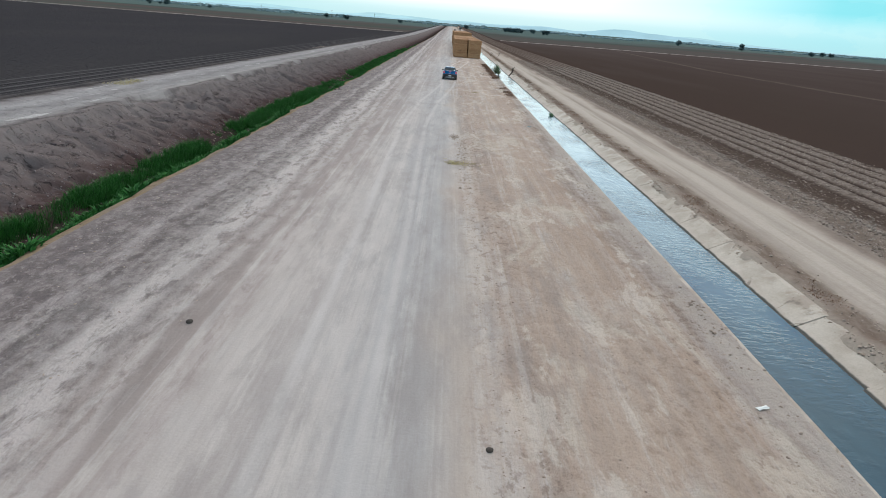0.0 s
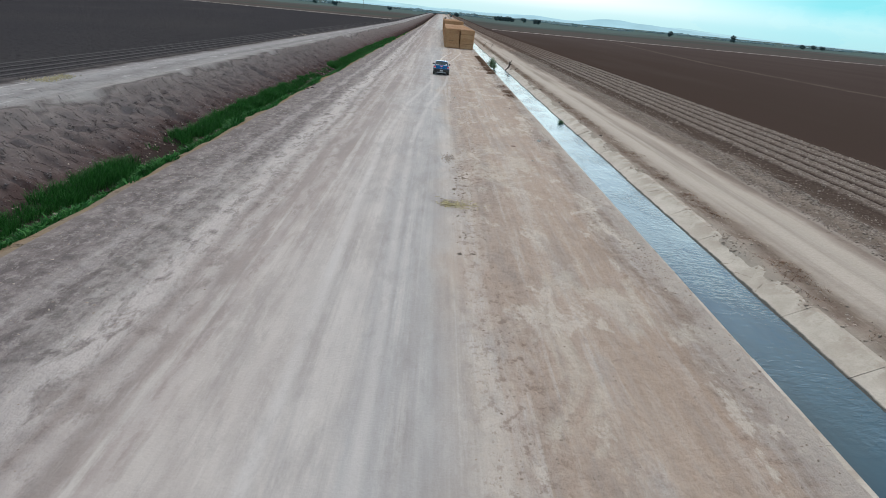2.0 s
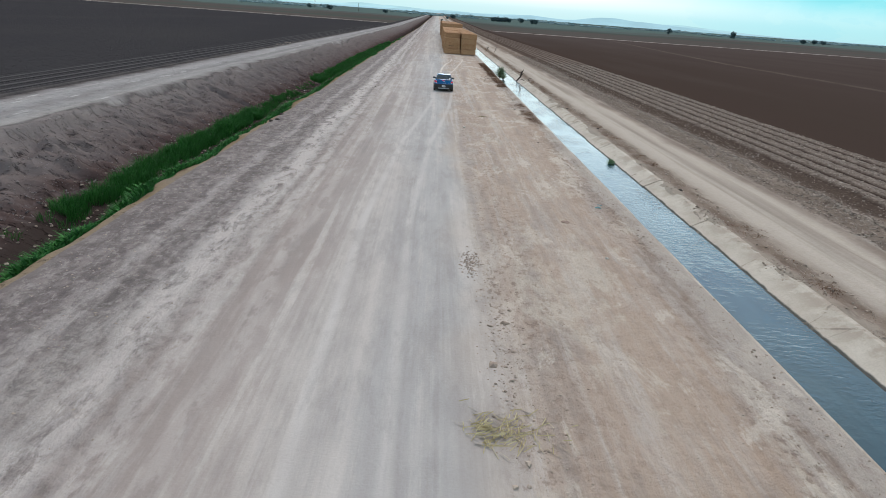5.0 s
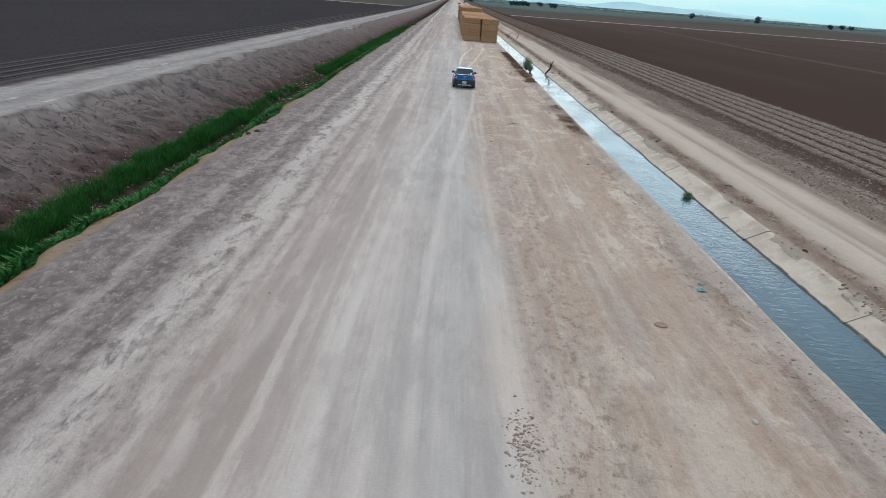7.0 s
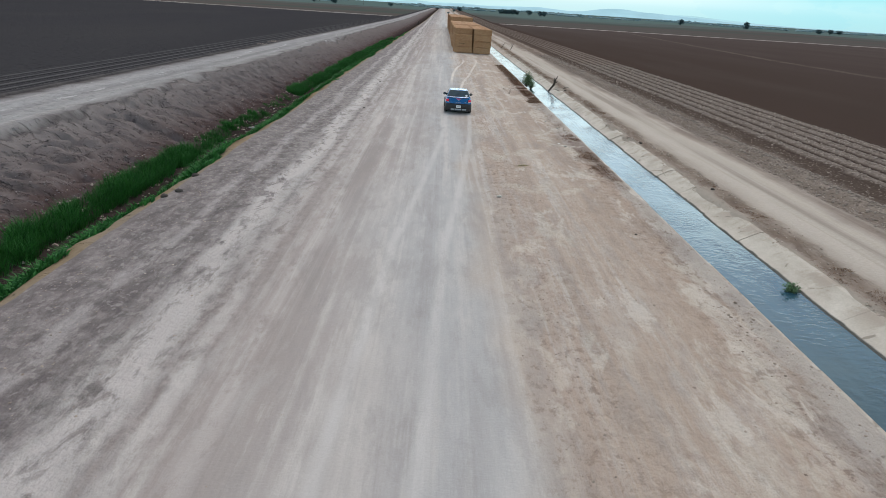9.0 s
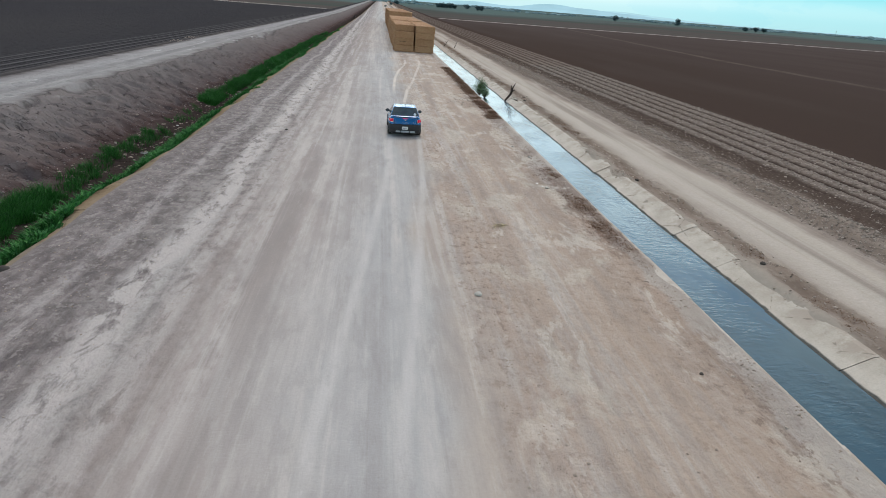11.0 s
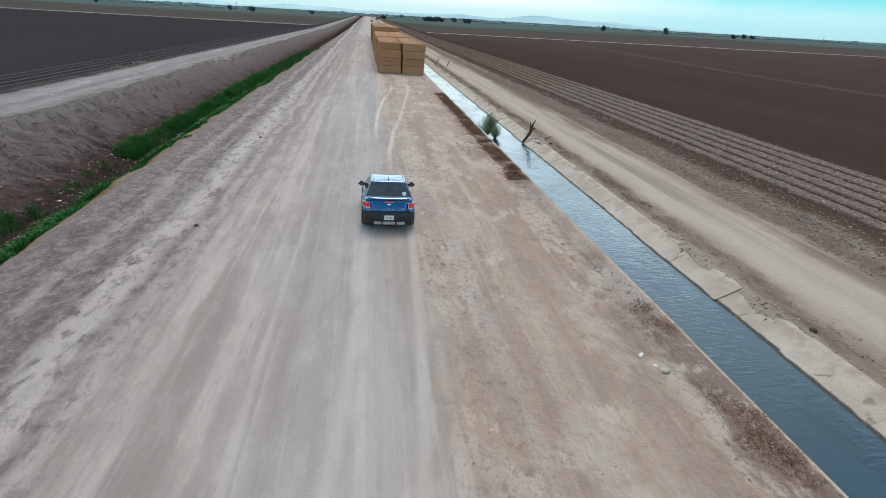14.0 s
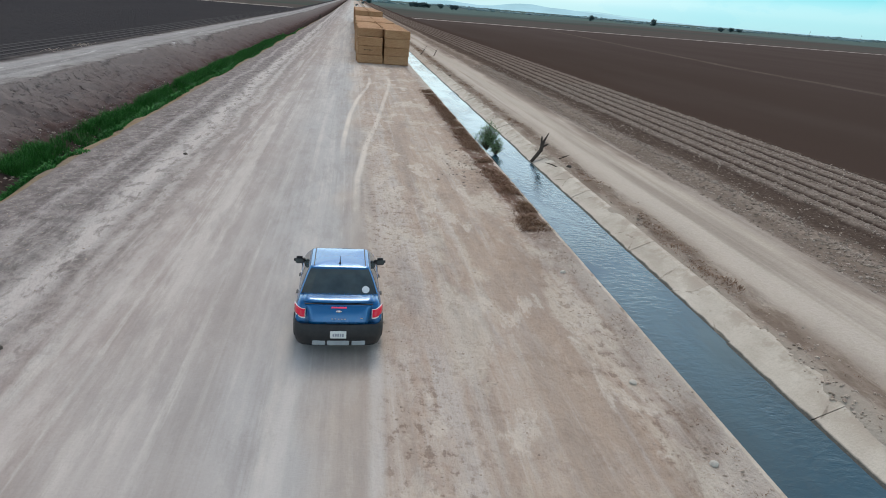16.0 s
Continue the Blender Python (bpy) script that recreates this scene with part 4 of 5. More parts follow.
scatter("lip_crumbs", 900, patchy(6.72, 0.18, 4, 130, 3), 0.022, CLOD, "broken earth lumps beside the canal lip", 30)
scatter("left_verge_clods", 4000, lambda r, n: (-8.5 + np.abs(r.normal(0, 1.6, n)), r.uniform(2, 120, n)), 0.014, CLOD, "small dry clods along the ditch edge", 25)


# ---- far distance ----
def tree(height, width, seed):
    """A tapered trunk with limbs and a crown of many small leaf clumps."""
    rng = random.Random(seed)
    root = new("tree")
    bm = bmesh.new()
    limbs = [((0, 0, 0), (0, 0, height * 0.45), height * 0.035, height * 0.022)]
    for k in range(6):
        a = k * 1.05 + rng.uniform(-0.3, 0.3)
        limbs.append(((0, 0, height * rng.uniform(0.25, 0.42)), (width * 0.3 * math.cos(a), width * 0.3 * math.sin(a), height * rng.uniform(0.55, 0.8)), height * 0.018, height * 0.006))
    for p, q, r0, r1 in limbs:
        d = Vector(q) - Vector(p)
        m = Matrix.Translation((Vector(p) + Vector(q)) / 2) @ d.to_track_quat("Z", "Y").to_matrix().to_4x4()
        bmesh.ops.create_cone(bm, cap_ends=True, segments=7, radius1=r0, radius2=r1, depth=d.length, matrix=m)
    part("trunk", bm, BARK, root)
    V, F = [], []
    lobes = [(rng.uniform(-0.32, 0.32) * width, rng.uniform(-0.32, 0.32) * width, height * rng.uniform(0.2, 0.74), rng.uniform(0.15, 0.27) * width) for _ in range(12)]
    for _ in range(1700):
        cx, cy, cz, cr = rng.choice(lobes)
        d = Vector((rng.gauss(0, 1), rng.gauss(0, 1), rng.gauss(0, 0.8))).normalized() * cr * rng.uniform(0.6, 1.05)
        c = Vector((cx, cy, cz)) + d
        s = width * 0.042 * rng.uniform(0.6, 1.4)
        a, b = Vector((rng.gauss(0, 1), rng.gauss(0, 1), rng.gauss(0, 1))).normalized() * s, Vector((rng.gauss(0, 1), rng.gauss(0, 1), rng.gauss(0, 1))).normalized() * s
        o = len(V)
        V += [tuple(c - a), tuple(c + b), tuple(c + a), tuple(c - b)]
        F.append((o, o + 1, o + 2, o + 3))
    crown = mesh_object("crown", V, F, [HAZYGREEN], root, smooth=False)
    return root


def far_trees():
    kinds = [tree(9, 8, 1), tree(8, 12, 2), tree(7, 9, 3)]
    # sideways place and distance, height factor, which kind
    spots = [(84, 1100, 1.0, 1), (90, 1104, 1.2, 1), (97, 1105, 1.1, 1), (103, 1108, 1.25, 1), (109, 1110, 0.95, 1), (126, 1100, 1.45, 2), (146, 1120, 1.0, 1), (151, 1115, 1.15, 1), (170, 1300, 1.3, 2),
             (354, 1100, 1.4, 0), (454, 1100, 1.75, 0), (568, 1110, 1.1, 1), (584, 1108, 1.45, 2), (600, 1112, 1.35, 2), (23, 1100, 0.9, 1), (12, 905, 0.55, 2), (4, 700, 0.35, 2),
             (-467, 1100, 1.45, 0), (-442, 1105, 1.7, 0), (-452, 1105, 1.0, 2), (-374, 1100, 0.9, 1), (-194, 1100, 1.15, 0), (-163, 1100, 1.1, 1), (-80, 1100, 1.2, 2)]
    used = set()
    for x, y, s, k in spots:
        m = pose(x, y, at(x, y) - 0.05, 0, 0, (x * 37) % 360) @ Matrix.Scale(s * 0.75, 4)
        src = kinds[k]
        if k not in used:
            t = src
            used.add(k)
            t.matrix_basis = m
        else:
            t = copy_thing(src, m)
            t.scale = (s * 0.75,) * 3
        tagged(t, "dark green tree standing alone in far fields", "tree", group="far trees")


far_trees()


def far_hedges():
    """Low broken lines of shrubs at the edge of the plain."""
    rng = random.Random(8)
    V, F = [], []
    for _ in range(2600):
        y = rng.choice((1500, 1900, 2400)) + rng.uniform(-30, 30)
        x = rng.uniform(-1.0, 1.0) * y * 0.9
        if float(vnoise(np.array([x / 90]), np.array([y / 400]), 3)[0]) < 0.05:
            continue
        s = rng.uniform(2, 5) * y / 1800
        v, f = lump(rng, s, 0.7)
        o = len(V)
        V += [(x + p[0] * 1.5, y + p[1], s * 0.35 + p[2] + 0.0055 * (y - 400)) for p in v]
        F += [tuple(i + o for i in q) for q in f]
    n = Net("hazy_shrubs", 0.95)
    # the blue of the air between is painted into the shrubs
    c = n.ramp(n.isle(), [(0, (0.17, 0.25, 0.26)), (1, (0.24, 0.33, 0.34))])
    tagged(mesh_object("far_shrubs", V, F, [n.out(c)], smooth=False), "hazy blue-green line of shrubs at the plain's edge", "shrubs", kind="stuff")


far_hedges()


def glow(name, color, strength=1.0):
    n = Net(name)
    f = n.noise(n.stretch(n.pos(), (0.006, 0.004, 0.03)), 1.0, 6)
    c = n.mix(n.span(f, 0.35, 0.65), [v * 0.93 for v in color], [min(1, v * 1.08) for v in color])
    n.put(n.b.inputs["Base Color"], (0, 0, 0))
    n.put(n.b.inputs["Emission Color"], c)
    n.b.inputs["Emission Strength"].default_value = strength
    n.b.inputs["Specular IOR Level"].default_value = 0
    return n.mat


def mountains():
    """Pale ridges far behind the plain; their haze is put into a glowing colour."""
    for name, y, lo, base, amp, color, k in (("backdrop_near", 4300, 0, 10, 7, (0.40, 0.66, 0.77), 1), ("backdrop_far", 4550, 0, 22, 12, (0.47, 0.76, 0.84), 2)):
        V, F = [], []
        xs = np.linspace(-4500, 4500, 520)
        h = base + amp * fnoise(xs / 420, 0 * xs + k, k, 6)
        peak = sum(a * np.exp(-((xs - m) / w) ** 2) for a, m, w in ((26, 960, 120), (17, 1090, 90), (20, 1250, 200), (11, 1500, 160), (7, 1750, 220), (12, 600, 200)))
        h = h * (1 - 0.75 * step(1500, 2300, xs))
        h = np.maximum(3, h + (peak if k == 1 else 0.6 * peak))
        for x, z in zip(xs, h):
            V += [(x, y, -20), (x, y + 60, 22 + max(2, z))]
        for i in range(len(xs) - 1):
            F.append((2 * i, 2 * i + 2, 2 * i + 3, 2 * i + 1))
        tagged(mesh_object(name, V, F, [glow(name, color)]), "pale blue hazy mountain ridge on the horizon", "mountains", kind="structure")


mountains()


# ---- the car ----
def paint_material():
    n = Net("blue_car_paint", 0.22, 0.3, 0.5)
    n.b.inputs["Coat Weight"].default_value = 0.4
    n.b.inputs["Coat Roughness"].default_value = 0.02
    p = n.obj()
    z = n.split(p)[2]
    d = n.noise(p, 5, 6, 0.7)
    dust = n.m("MULTIPLY", n.span(z, 0.85, 0.3, 0.01, 0.4), n.span(d, 0.35, 0.7))
    c = n.mix(dust, (0.0, 0.115, 0.31), (0.30, 0.26, 0.23))
    n.put(n.b.inputs["Metallic"], n.span(dust, 0, 0.3, 0.3, 0.1))
    return n.out(c, n.span(dust, 0, 0.4, 0.2, 0.7))


def trim_material():
    n = Net("dusty_black_plastic", 0.6, 0, 0.4)
    d = n.noise(n.obj(), 4, 6, 0.7)
    return n.out(n.mix(n.span(d, 0.4, 0.8, 0.02, 0.16), (0.014, 0.014, 0.016), (0.2, 0.18, 0.165)))


def lens_material(name, color, glow_strength):
    n = Net(name, 0.15, 0, 0.5)
    n.put(n.b.inputs["Base Color"], color)
    n.put(n.b.inputs["Emission Color"], color)
    n.b.inputs["Emission Strength"].default_value = glow_strength
    return n.mat


PAINT, TRIM = paint_material(), trim_material()
CARGLASS = plain("tinted_car_glass", (0.045, 0.064, 0.068), 0.03, 0, 0.8, 0.4, 2.0)
TYRE = plain("dusty_tyre", (0.045, 0.042, 0.04), 0.9)
ALLOY = plain("wheel_alloy", (0.42, 0.42, 0.42), 0.35, 0.9)
REDLENS, CLEARLENS = lens_material("red_lamp_lens", (0.60, 0.002, 0.03), 0.12), lens_material("clear_lamp_lens", (0.8, 0.74, 0.75), 0.03)
BRAKE = lens_material("brake_lens", (0.75, 0.06, 0.13), 0.3)
CHROME = plain("chrome", (0.75, 0.76, 0.78), 0.15, 1.0)
PLATE = plain("plate_white", (0.72, 0.72, 0.70), 0.5, 0, 0.4, 0.04)
INK = plain("plate_ink", (0.3, 0.31, 0.36), 0.6)
GREYPATCH = plain("grey_reflector", (0.34, 0.36, 0.38), 0.35, 0, 0.5, 0.15)
STICKER = plain("white_sticker", (0.8, 0.8, 0.8), 0.5, 0, 0.4, 0.05)


def sheet(grid, thick=0.0):
    """A surface through rows of points; with thickness, a shell."""
    bm = bmesh.new()
    vs = [[bm.verts.new(p) for p in row] for row in grid]
    for a, b in zip(vs, vs[1:]):
        for k in range(len(a) - 1):
            bm.faces.new((a[k], a[k + 1], b[k + 1], b[k]))
    bmesh.ops.recalc_face_normals(bm, faces=bm.faces)
    if thick:
        bmesh.ops.solidify(bm, geom=bm.faces[:], thickness=thick)
    return bm


def closed_loft(rings):
    bm = bmesh.new()
    vs = [[bm.verts.new(p) for p in r] for r in rings]
    n = len(rings[0])
    for a, b in zip(vs, vs[1:]):
        for k in range(n):
            bm.faces.new((a[k], a[(k + 1) % n], b[(k + 1) % n], b[k]))
    bm.faces.new(vs[0][::-1])
    bm.faces.new(vs[-1])
    bmesh.ops.recalc_face_normals(bm, faces=bm.faces)
    return bm


def rounded_box(sx, sy, sz, centre, r=0.02, seg=2):
    bm = bmesh.new()
    bmesh.ops.create_cube(bm, size=1.0, matrix=Matrix.Diagonal((sx, sy, sz, 1)))
    bmesh.ops.bevel(bm, geom=bm.edges[:], offset=min(r, 0.49 * min(sx, sy, sz)), segments=seg, affect="EDGES")
    bmesh.ops.translate(bm, vec=centre, verts=bm.verts)
    return bm


def ring_at(z, hw, y0, y1, corner=0.22, n=5):
    """A rounded rectangle at height z, seen from above."""
    pts = []
    for cx, cy, a0 in ((hw - corner, y1 - corner, 0), (-hw + corner, y1 - corner, 90), (-hw + corner, y0 + corner, 180), (hw - corner, y0 + corner, 270)):
        for k in range(n):
            a = radians(a0 + 90 * k / (n - 1))
            pts.append((cx + corner * math.cos(a), cy + corner * math.sin(a), z))
    return pts


def build_car():
    car = new("car")
    # lower body: sections from tail to nose, each from sill to deck
    tail = lambda z: float(np.interp(z, [0.24, 0.45, 0.66, 0.8, 0.95, 1.02, 1.05], [0.12, 0.09, 0.115, 0.165, 0.24, 0.29, 0.34]))
    stations = [(0.0, 0.74, 1.03), (0.08, 0.795, 1.045), (0.35, 0.845, 1.05), (0.7, 0.862, 1.03), (1.1, 0.868, 1.0), (1.6, 0.868, 0.97), (2.2, 0.866, 0.95), (2.8, 0.862, 0.945), (3.15, 0.845, 0.925), (3.5, 0.815, 0.85), (3.85, 0.77, 0.75), (4.05, 0.70, 0.66), (4.2, 0.6, 0.54)]
    rings = []
    for y, hw, top in stations:
        side = [(hw * 0.86, 0.25), (hw * 0.95, 0.29), (hw * 0.995, 0.4), (hw, 0.5), (hw * 0.995, top - 0.37), (hw * 0.985, top - 0.25), (hw * 0.955, top - 0.13), (hw * 0.925, top - 0.07), (hw * 0.885, top - 0.03), (hw * 0.82, top - 0.008), (hw * 0.7, top), (hw * 0.35, top + 0.01)]
        loop = side + [(-x, z) for x, z in side[::-1]]
        rings.append([(x, (tail(z) + 0.18 * (abs(x) / hw) ** 6 * 0.4 if y < 0.05 else tail(z) + 0.07 if y < 0.2 else max(y, tail(z) + 0.16)), z) for x, z in loop])
    part("body", closed_loft(rings), PAINT, car, "blue metallic painted steel", True)
    # cabin shell
    cabin = [ring_at(0.93, 0.80, 0.5, 3.15, 0.14), ring_at(1.05, 0.765, 0.66, 2.95, 0.13), ring_at(1.2, 0.70, 0.84, 2.68, 0.12), ring_at(1.34, 0.635, 1.0, 2.42, 0.11),
             ring_at(1.405, 0.60, 1.066, 2.28, 0.11), ring_at(1.42, 0.59, 1.08, 2.25, 0.11), ring_at(1.432, 0.575, 1.1, 2.22, 0.1), ring_at(1.438, 0.55, 1.13, 2.18, 0.1), ring_at(1.455, 0.4, 1.25, 2.02, 0.1), ring_at(1.462, 0.12, 1.5, 1.8, 0.05)]
    part("cabin", closed_loft(cabin), PAINT, car, "blue roof and window pillars", True)
    # glass, laid just proud of the shell
    def edge(z):
        zs = [0.93, 1.05, 1.2, 1.34, 1.405, 1.432]
        return (float(np.interp(z, zs, [0.80, 0.765, 0.70, 0.635, 0.60, 0.575])), float(np.interp(z, zs, [0.5, 0.66, 0.84, 1.0, 1.066, 1.1])), float(np.interp(z, zs, [3.15, 2.95, 2.68, 2.42, 2.28, 2.22])))
    zs = np.linspace(1.045, 1.403, 6)
    back = [[(s * (edge(z)[0] - 0.022), edge(z)[1] + 0.03 * abs(s) ** 4 - 0.018, z + 0.006) for s in np.linspace(-1, 1, 9)] for z in zs]
    rear = part("rear_window", sheet(back, 0.012), CARGLASS, car, "dark tinted rear window")
    front = [[(s * (edge(z)[0] - 0.09), edge(z)[2] - 0.09 * abs(s) ** 4 + 0.012, z + 0.006) for s in np.linspace(-1, 1, 9)] for z in zs]
    part("windscreen", sheet(front, 0.012), CARGLASS, car, "tinted windscreen")
    for s in (-1, 1):
        for a, b in ((0.13, 0.47), (0.5, 0.9)):
            g = []
            for z in np.linspace(0.985, 1.36, 5):
                hw, y0, y1 = edge(z)
                g.append([(s * (hw + 0.006), y0 + (y1 - y0) * f, z) for f in np.linspace(a, b, 5)])
            part("side_window", sheet(g, 0.01), CARGLASS, car, "tinted side window")
        # doors: thin panels with a handle each
        for y0, y1 in ((1.15, 2.05), (2.08, 3.1)):
            g = [[(s * (0.871 - 0.008 * (z > 0.6) - 0.014 * (z > 0.7) - 0.02 * (z > 0.8)), y, z) for y in np.linspace(y0, y1, 4)] for z in (0.34, 0.5, 0.6, 0.72, 0.82)]
            door = part("door", sheet(g, 0.008), PAINT, car, "", True)
            part("door_handle", rounded_box(0.035, 0.17, 0.035, (s * 0.862, y0 + 0.14, 0.80), 0.012), TRIM, door, "black door handle")
        mirror = part("door_mirror", rounded_box(0.24, 0.14, 0.17, (s * 0.90, 2.60, 1.0), 0.055, 4), TRIM, car, "black door mirror", True)
        part("mirror_glass", rounded_box(0.16, 0.008, 0.10, (s * 0.903, 2.528, 1.0), 0.003, 1), CARGLASS, mirror)
        part("mirror_arm", rounded_box(0.14, 0.1, 0.09, (s * 0.79, 2.63, 0.97), 0.03), TRIM, mirror)
        # tail lamps wrap round the corners, a clear rim round the red
        def lens(x0, x1, z0, z1, proud):
            rows = []
            for z in np.linspace(z0, z1, 5):
                row = []
                for x in np.linspace(x0, x1, 8):
                    row.append((s * (x + 0.0), tail(z) - proud + 0.02 + 0.30 * max(0.0, (x - 0.66) / 0.2) ** 2.2, z))
                rows.append(row)
            return rows
        tl = part("tail_lamp", sheet(lens(0.635, 0.862, 0.755, 0.925, 0.045), 0.02), CLEARLENS, car, "tail lamp with a whitish clear rim", True)
        part("red_lens", sheet(lens(0.645, 0.857, 0.785, 0.922, 0.062), 0.02), REDLENS, tl, "bright red lens", True)
        part("roof_channel", rounded_box(0.018, 1.0, 0.012, (s * 0.515, 1.67, 1.442), 0.004, 1), TRIM, car)
        part("sill", rounded_box(0.05, 2.0, 0.1, (s * 0.83, 2.2, 0.23), 0.02), TRIM, car)
    # boot lid with its lip
    lid = [[(q * w, tail(z) - 0.022 + 0.012 * abs(q) ** 4, z) for q in np.linspace(-1, 1, 11)] for w, z in ((0.56, 0.655), (0.575, 0.70), (0.585, 0.76), (0.59, 0.83), (0.61, 0.90), (0.64, 0.96), (0.655, 0.99))]
    boot = part("boot_lid", sheet(lid, 0.02), PAINT, car, "dusty blue boot lid", True)
    lip = [[(q * w, y + 0.05 * abs(q) ** 3, z) for q in np.linspace(-1, 1, 13)] for w, y, z in ((0.655, 0.285, 1.004), (0.665, 0.262, 1.028), (0.67, 0.285, 1.046), (0.68, 0.40, 1.058), (0.69, 0.55, 1.058), (0.70, 0.69, 1.05))]
    part("lid_lip", sheet(lip, 0.02), PAINT, boot, "blue raised edge of the boot lid", True)
    part("lid_gap", rounded_box(1.31, 0.03, 0.016, (0, 0.268, 0.998), 0.005, 1), TRIM, boot)
    part("brake_light", rounded_box(0.30, 0.02, 0.03, (0, tail(0.945) - 0.028, 0.945), 0.006, 1), BRAKE, boot, "narrow pink-red high brake light")
    badge = bmesh.new()
    bmesh.ops.create_uvsphere(badge, u_segments=16, v_segments=8, radius=1.0, matrix=Matrix.Translation((0, tail(0.875) - 0.024, 0.875)) @ Matrix.Diagonal((0.065, 0.012, 0.028, 1)))
    part("badge", badge, CHROME, boot, "small oval chrome badge", True)
    for k in range(5):
        part("badge_bar", rounded_box(0.034, 0.01, 0.022, (-0.12 + k * 0.06, tail(0.745) - 0.025, 0.745), 0.003, 1), CHROME, boot)
    part("badge_bar", rounded_box(0.05, 0.01, 0.022, (0.44, tail(0.762) - 0.024, 0.762), 0.003, 1), CHROME, boot)
    # rear bumper
    out = lambda z: float(np.interp(z, [0.2, 0.32, 0.5, 0.66], [0.07, 0.0, -0.03, 0.04]))
    bump = []
    for z in (0.2, 0.26, 0.34, 0.46, 0.58, 0.64, 0.665):
        o, hw = out(z), float(np.interp(z, [0.2, 0.34, 0.6, 0.665], [0.80, 0.845, 0.862, 0.85]))
        bump.append([(-hw, 0.62, z), (-hw, 0.32, z), (-hw * 0.97, o + 0.14, z), (-hw * 0.85, o + 0.045, z), (-hw * 0.5, o + 0.006, z), (0, o, z), (hw * 0.5, o + 0.006, z), (hw * 0.85, o + 0.045, z), (hw * 0.97, o + 0.14, z), (hw, 0.32, z), (hw, 0.62, z)])
    bumper = part("rear_bumper", sheet(bump, 0.03), TRIM, car, "dusty black rear bumper", True)
    plate = part("number_plate", rounded_box(0.31, 0.012, 0.155, (0, -0.045, 0.49), 0.005, 1), PLATE, bumper, "white number plate with dark bars")
    for k in range(5):
        part("plate_bar", rounded_box(0.03, 0.006, 0.06, (-0.09 + k * 0.045, -0.053, 0.485), 0.002, 1), INK, bumper)
    for x, w in ((-0.37, 0.25), (0.0, 0.42), (0.39, 0.26)):
        part("bumper_insert", rounded_box(w, 0.02, 0.1, (x, -0.005 + 0.05 * abs(x) ** 2, 0.295), 0.012), GREYPATCH, bumper, "pale grey lower bumper insert")
    part("front_bumper", rounded_box(1.5, 0.3, 0.4, (0, 4.1, 0.36), 0.12, 3), TRIM, car, "black front bumper", True)
    for s in (-1, 1):
        part("headlamp", rounded_box(0.32, 0.2, 0.14, (s * 0.56, 3.98, 0.58), 0.05, 2), CLEARLENS, car, "clear headlamp")
    # roof mast
    bm = bmesh.new()
    bmesh.ops.create_cone(bm, cap_ends=True, segments=10, radius1=0.028, radius2=0.012, depth=0.05, matrix=Matrix.Translation((0.0, 1.26, 1.465)))
    bmesh.ops.create_cone(bm, cap_ends=True, segments=8, radius1=0.009, radius2=0.005, depth=0.17, matrix=Matrix.Translation((0, 1.23, 1.55)) @ Matrix.Rotation(radians(18), 4, "X"))
    part("aerial", bm, TRIM, car, "short black roof aerial")
    bm = bmesh.new()
    bmesh.ops.create_cone(bm, cap_ends=True, segments=20, radius1=0.075, radius2=0.075, depth=0.004, matrix=Matrix.Translation((0.52, 0.688, 1.125)) @ Matrix.Rotation(radians(49), 4, "X"))
    part("sticker", bm, STICKER, rear, "round white window sticker")
    # wheels
    for x in (-0.785, 0.785):
        for y in (0.93, 3.55):
            s = 1 if x > 0 else -1
            bm = bmesh.new()
            prof = [(-0.095, 0.2), (-0.1, 0.27), (-0.085, 0.305), (0, 0.313), (0.085, 0.305), (0.1, 0.27), (0.095, 0.2)]
            vs = [[bm.verts.new((w, r * math.cos(a), r * math.sin(a))) for w, r in prof] for a in np.linspace(0, 2 * math.pi, 28, endpoint=False)]
            for k in range(28):
                for q in range(len(prof) - 1):
                    bm.faces.new((vs[k][q], vs[k][q + 1], vs[(k + 1) % 28][q + 1], vs[(k + 1) % 28][q]))
            bmesh.ops.recalc_face_normals(bm, faces=bm.faces)
            tyre = part("wheel", bm, TYRE, car, "dusty black tyre", True)
            tyre.location = (x + s * 0.01, y, 0.313)
            bm = bmesh.new()
            bmesh.ops.create_cone(bm, cap_ends=True, segments=24, radius1=0.2, radius2=0.2, depth=0.15, matrix=Matrix.Rotation(radians(90), 4, "Y"))
            for k in range(5):
                m = Matrix.Rotation(k * 2 * math.pi / 5, 4, "X") @ Matrix.Translation((s * 0.08, 0.1, 0)) @ Matrix.Diagonal((0.025, 0.17, 0.045, 1))
                bmesh.ops.create_cube(bm, size=1.0, matrix=m)
            part("rim", bm, ALLOY, tyre, "grey alloy rim")
            arch = [[(x + s * w, y + r * math.cos(a), 0.313 + r * math.sin(a)) for a in np.linspace(radians(-12), radians(192), 15)] for w, r in ((0.02, 0.335), (0.083, 0.335), (0.083, 0.37))]
            part("wheel_arch", sheet(arch, 0.012), TRIM, car, "dark wheel arch", True)
    car.matrix_basis = pose(0.92, 79.72, 0.0, 0, 0, 0.5) @ Matrix.Scale(0.94, 4)
    return tagged(car, "dusty blue four-door sedan stopped on the dirt road", "car")


build_car()


